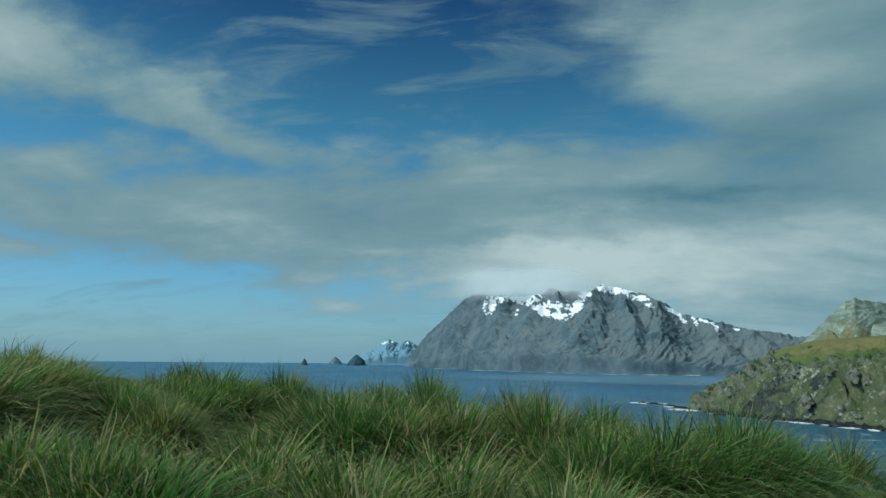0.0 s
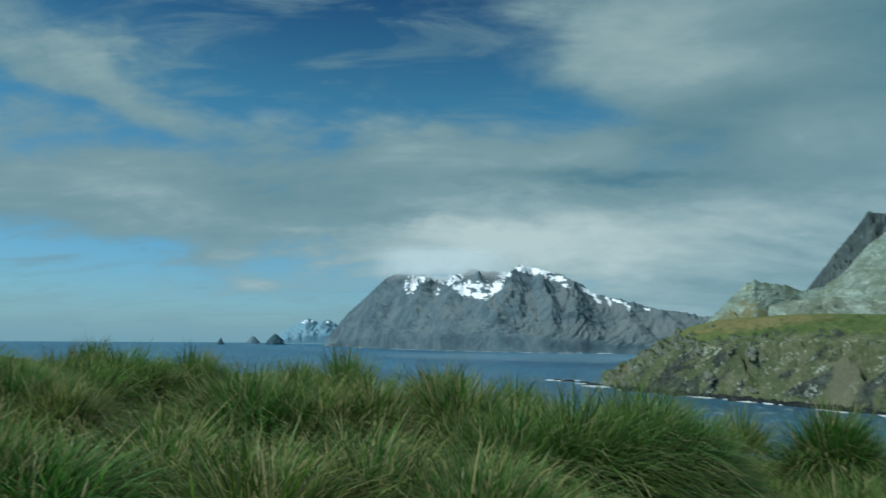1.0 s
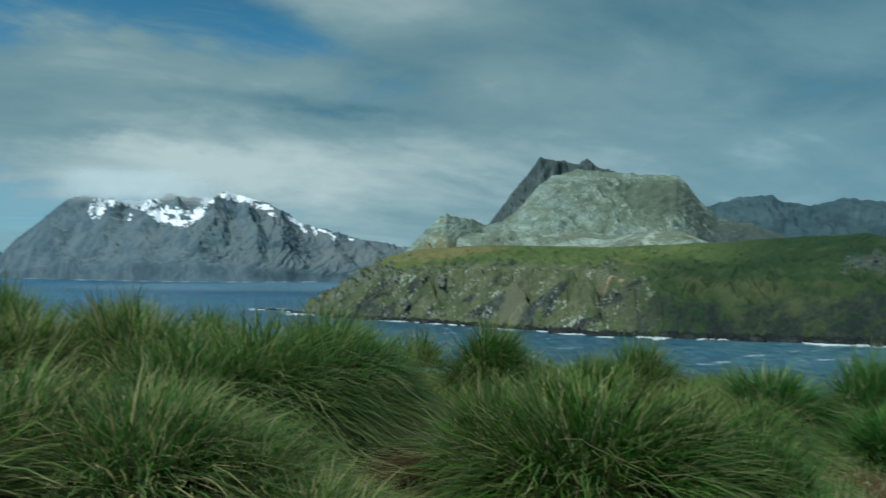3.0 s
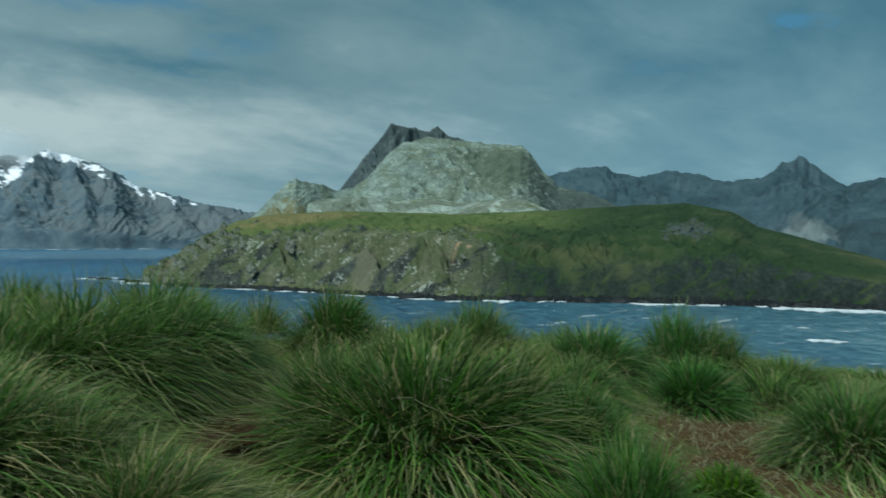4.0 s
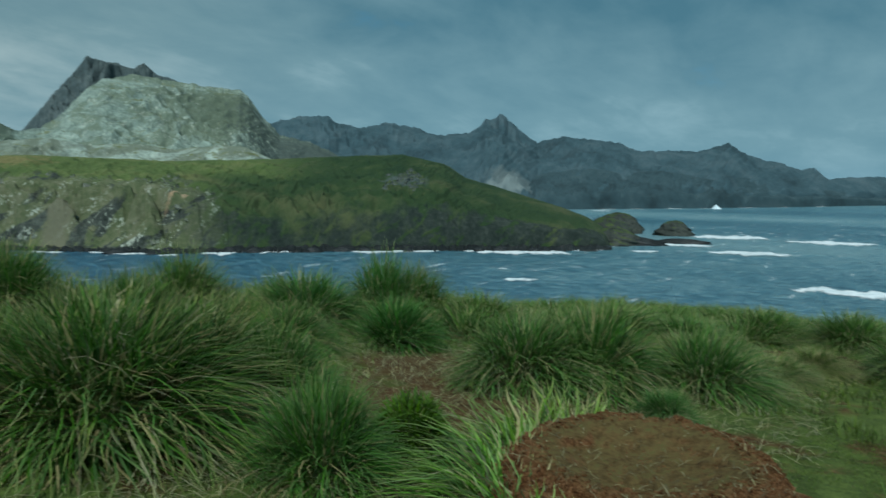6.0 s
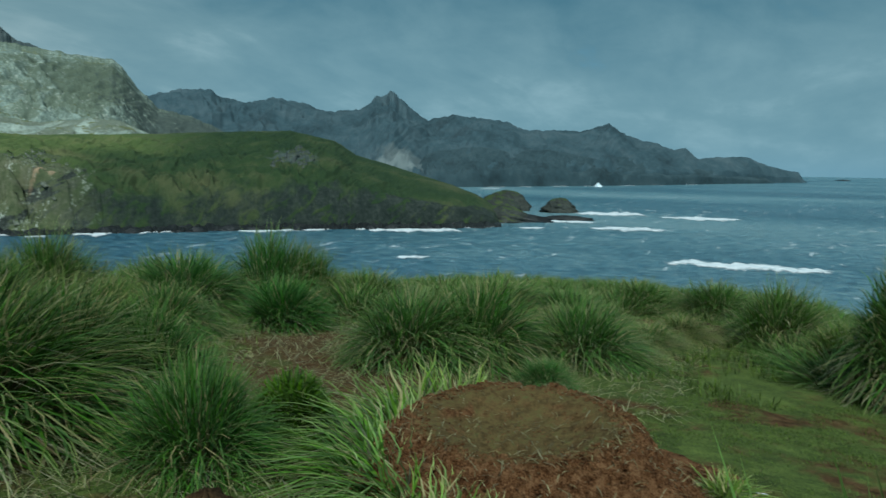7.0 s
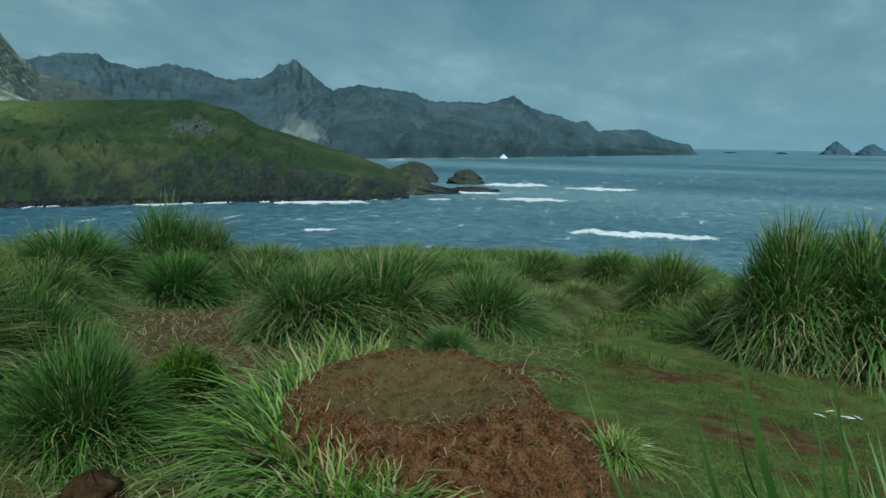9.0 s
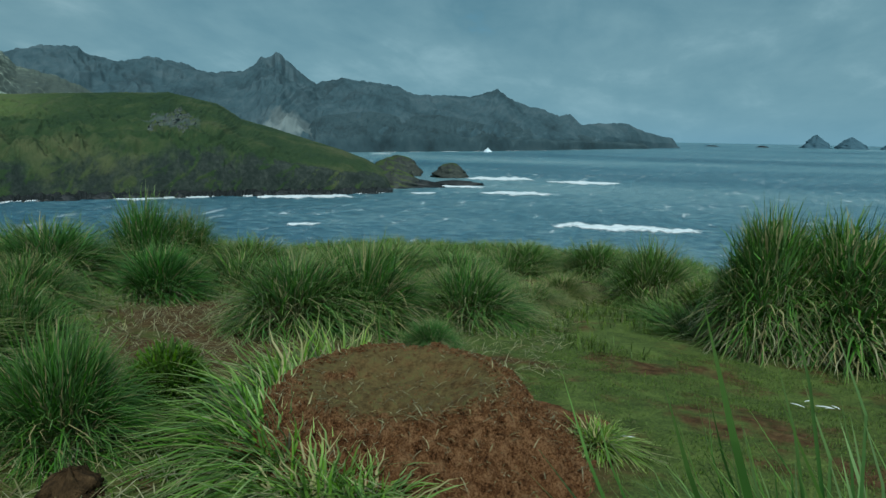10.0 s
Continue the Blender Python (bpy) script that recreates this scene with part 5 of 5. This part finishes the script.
litter("straw_litter", MAT_STRAW, 1700, (50, 70, 3.6, 8.0), 0.05, 0.2, 0.005, (-2, 16), "dead straw strewn over the trodden clearing", 6)
litter("straw_litter", MAT_STRAW, 2600, (38, 84, 2.0, 4.2), 0.04, 0.16, 0.005, (-2, 18), "dead straw strewn round the tussock feet", 8)
litter("straw_litter", MAT_STRAW, 1100, (74, 90, 4.6, 8.0), 0.05, 0.2, 0.006, (-2, 16), "dead straw strewn between the tussocks and the lawn", 12)
litter("short_turf", MAT_MOSS, 52000, (80, 118, 2.0, 6.5), 0.008, 0.022, 0.0035, (20, 75), "short mossy green turf of the lawn", 2)
litter("short_turf", MAT_MOSS, 30000, (14, 96, 5.5, 12.0), 0.04, 0.12, 0.010, (25, 80), "rough short grass on the slope", 4)
litter("short_turf", MAT_MOSS, 18000, (30, 80, 2.0, 6.0), 0.012, 0.045, 0.004, (25, 80), "patchy short green turf between tussocks", 3)


# ---- surf ----
def surf(az0, az1, off, width, seed, shore=None, r=0.0, label="white surf breaking along the headland's shore"):
    """Foam: a ragged, lumpy strip on the water, along a shore or at a distance."""
    az = np.linspace(az0, az1, max(int((az1 - az0) / 0.08), 12))
    base = curve(az, shore) + off if shore else np.full_like(az, r)
    n = 13
    s = np.linspace(-1, 1, n)[None, :]
    end = np.sin(np.linspace(0, math.pi, len(az))) ** 0.6
    wid = width * end * (0.55 + 0.9 * np.abs(perlin(az * 1.1 + seed, az * 0 + seed)))
    wob = 1.8 * fbm(az * 0.6 + seed, az * 0 + 2 * seed, 2) * width * 0.25
    rr = base[:, None] + wob[:, None] + wid[:, None] * s * (1 + 0.5 * perlin(az[:, None] * 2.2 + seed, s * 2))
    a = np.radians(az)[:, None] + 0 * s
    h = 0.12 + (0.22 * np.maximum(fbm(a * 300 + seed, rr / 6, 3), 0) + 0.10) * (1 - s ** 2) - 0.4 * (np.abs(s) > 0.99)
    v = np.stack([np.sin(a) * rr, np.cos(a) * rr, SEA + h], -1).reshape(-1, 3)
    uu, vv = np.meshgrid(np.linspace(0, 1, len(az)), np.linspace(0, 1, n), indexing="ij")
    ob = new("surf", mesh_from("surf", v, grid_faces(len(az), n)[:, ::-1], MAT_FOAM, np.stack([uu, vv], -1).reshape(-1, 2)))
    tagged(ob, label, "surf", "surf on the water", kind="stuff")


_s = random.Random(9)
a = 14.0
while a < 78:
    w = _s.uniform(0.8, 3.6)
    surf(a, a + w, -_s.uniform(4, 13), _s.uniform(4.5, 13.0), a, HEAD_SHORE)
    a += w + _s.uniform(-0.2, 2.0)
for az0, az1, r, w in [(84.8, 97.8, 236, 14), (78.0, 84.2, 480, 34), (79.2, 85.8, 360, 20), (84.5, 91.0, 460, 26), (63.7, 66.8, 228, 6), (66.8, 68.6, 180, 4), (62.2, 69.6, 327, 17), (54.5, 58.6, 328, 9), (19.3, 21.6, 406, 15), (33.0, 35.4, 335, 12), (39.4, 42.0, 322, 15), (51.0, 54.6, 324, 13), (24.5, 26.0, 380, 12), (44.5, 46.4, 326, 8), (73.5, 80.5, 398, 13), (70.5, 72.3, 1010, 30), (11.2, 14.3, 470, 16), (13, 15.5, 560, 18), (8.4, 11.6, 540, 17), (10.8, 13.2, 505, 14)]:
    surf(az0, az1, 0, w, az0, None, r, "white foam of a breaking swell")
M_SHORE = [(-9.4, 3000), (-6.5, 2500), (-4, 2195), (2.4, 1840), (7.6, 1725), (15.5, 1780)]
for i in range(14):
    a = -7 + i * 1.5
    surf(a, a + _s.uniform(0.6, 1.8), -22, 42, a + 40, M_SHORE, label="thin white surf under the snowy mountain")
R_SHORE = [(69.8, 1070), (79.9, 1280), (86.2, 1522), (92, 1950), (95.2, 2250)]
for i in range(9):
    a = 71 + i * 2.6
    surf(a, a + _s.uniform(0.6, 2.0), -12, 16, a + 40, R_SHORE, label="thin white surf under the dark range")


# ---- small things ----
cushion = new("cushion_plant", grass_mesh("cushion_plant", MAT_BUSH, 4200, 0.15, 0.32, 80, 0.25, 0.013, 77, wind=(0.0, 0.0), lo=0.35, segs=3, stool=0.84))
cushion.matrix_world = pose(*at(54.4, 3.4, *END), float(ground_z(*at(54.4, 3.4, *END))) - 0.02) @ Matrix.Scale(1.12, 4)
tagged(cushion, "low round bright green cushion plant on worn soil", "plant")


def peat_lump(az, r, width, height, seed, label):
    n, k = 40, 16
    ang = np.linspace(0, 2 * math.pi, n + 1)[:-1][:, None]
    q = np.linspace(0, 1, k)[None, :]
    lump = 1 + 0.5 * fbm(np.cos(ang) * 1.7 + seed + q, np.sin(ang) * 1.7 + q * 2, 4, 0.6)
    rad = width / 2 * (1 - q ** 3) ** 0.6 * lump
    z = q * height * (1 + 0.3 * fbm(np.cos(ang) * 2 + seed, np.sin(ang) * 2, 3)) - 0.04
    ob = new("peat_lump", mesh_from("peat_lump", np.stack([np.cos(ang) * rad, np.sin(ang) * rad, z + 0 * rad], -1).reshape(-1, 3), grid_faces(n, k, True), MAT_PEAT))
    x, y = at(az, r, *END)
    ob.matrix_world = pose(x, y, float(ground_z(x, y)))
    tagged(ob, label, "earth")


peat_lump(47.0, 2.5, 0.22, 0.13, 3.0, "small dark brown lump of bare peat")
peat_lump(62.0, 6.6, 0.75, 0.10, 5.0, "low worn pad of brown peat in the clearing")
peat_lump(16.5, 4.5, 0.95, 0.14, 7.0, "low worn pad of brown peat beside the tussocks")
peat_lump(87.5, 9.6, 0.95, 0.12, 9.0, "low worn pad of brown peat before the slope's brow")


def feather(az, r, length, turn, seed):
    """One moulted white feather: a bowed vane with a quill."""
    s = np.linspace(0, 1, 12)[:, None]
    w = np.array([-1, -0.5, 0, 0.5, 1.0])[None, :]
    half = 0.07 * length * np.sin(np.clip(s * 1.05, 0, 1) * math.pi) ** 0.6
    x = s * length + 0 * w
    y = w * half
    z = 0.012 + 0.03 * length * np.sin(s * math.pi) + 0.2 * np.abs(y)
    ob = new("feather", mesh_from("feather", np.stack([x, y, z], -1).reshape(-1, 3), grid_faces(12, 5)[:, ::-1], MAT_FEATHER))
    px, py = at(az, r, *END)
    ob.matrix_world = pose(px, py, float(ground_z(px, py)) + 0.01, 0, 0, turn)
    tagged(ob, "small moulted white feather lying on the turf", "feather", "feathers on the turf")


for az, r, ln, tn in [(104.3, 4.35, 0.09, -130), (105.2, 4.5, 0.07, -60), (106.0, 4.4, 0.10, -100), (107.0, 4.5, 0.07, -150), (106.6, 4.35, 0.06, -80), (91.5, 3.1, 0.09, -80), (112, 3.6, 0.06, -60)]:
    feather(az, r, ln, tn, 1)
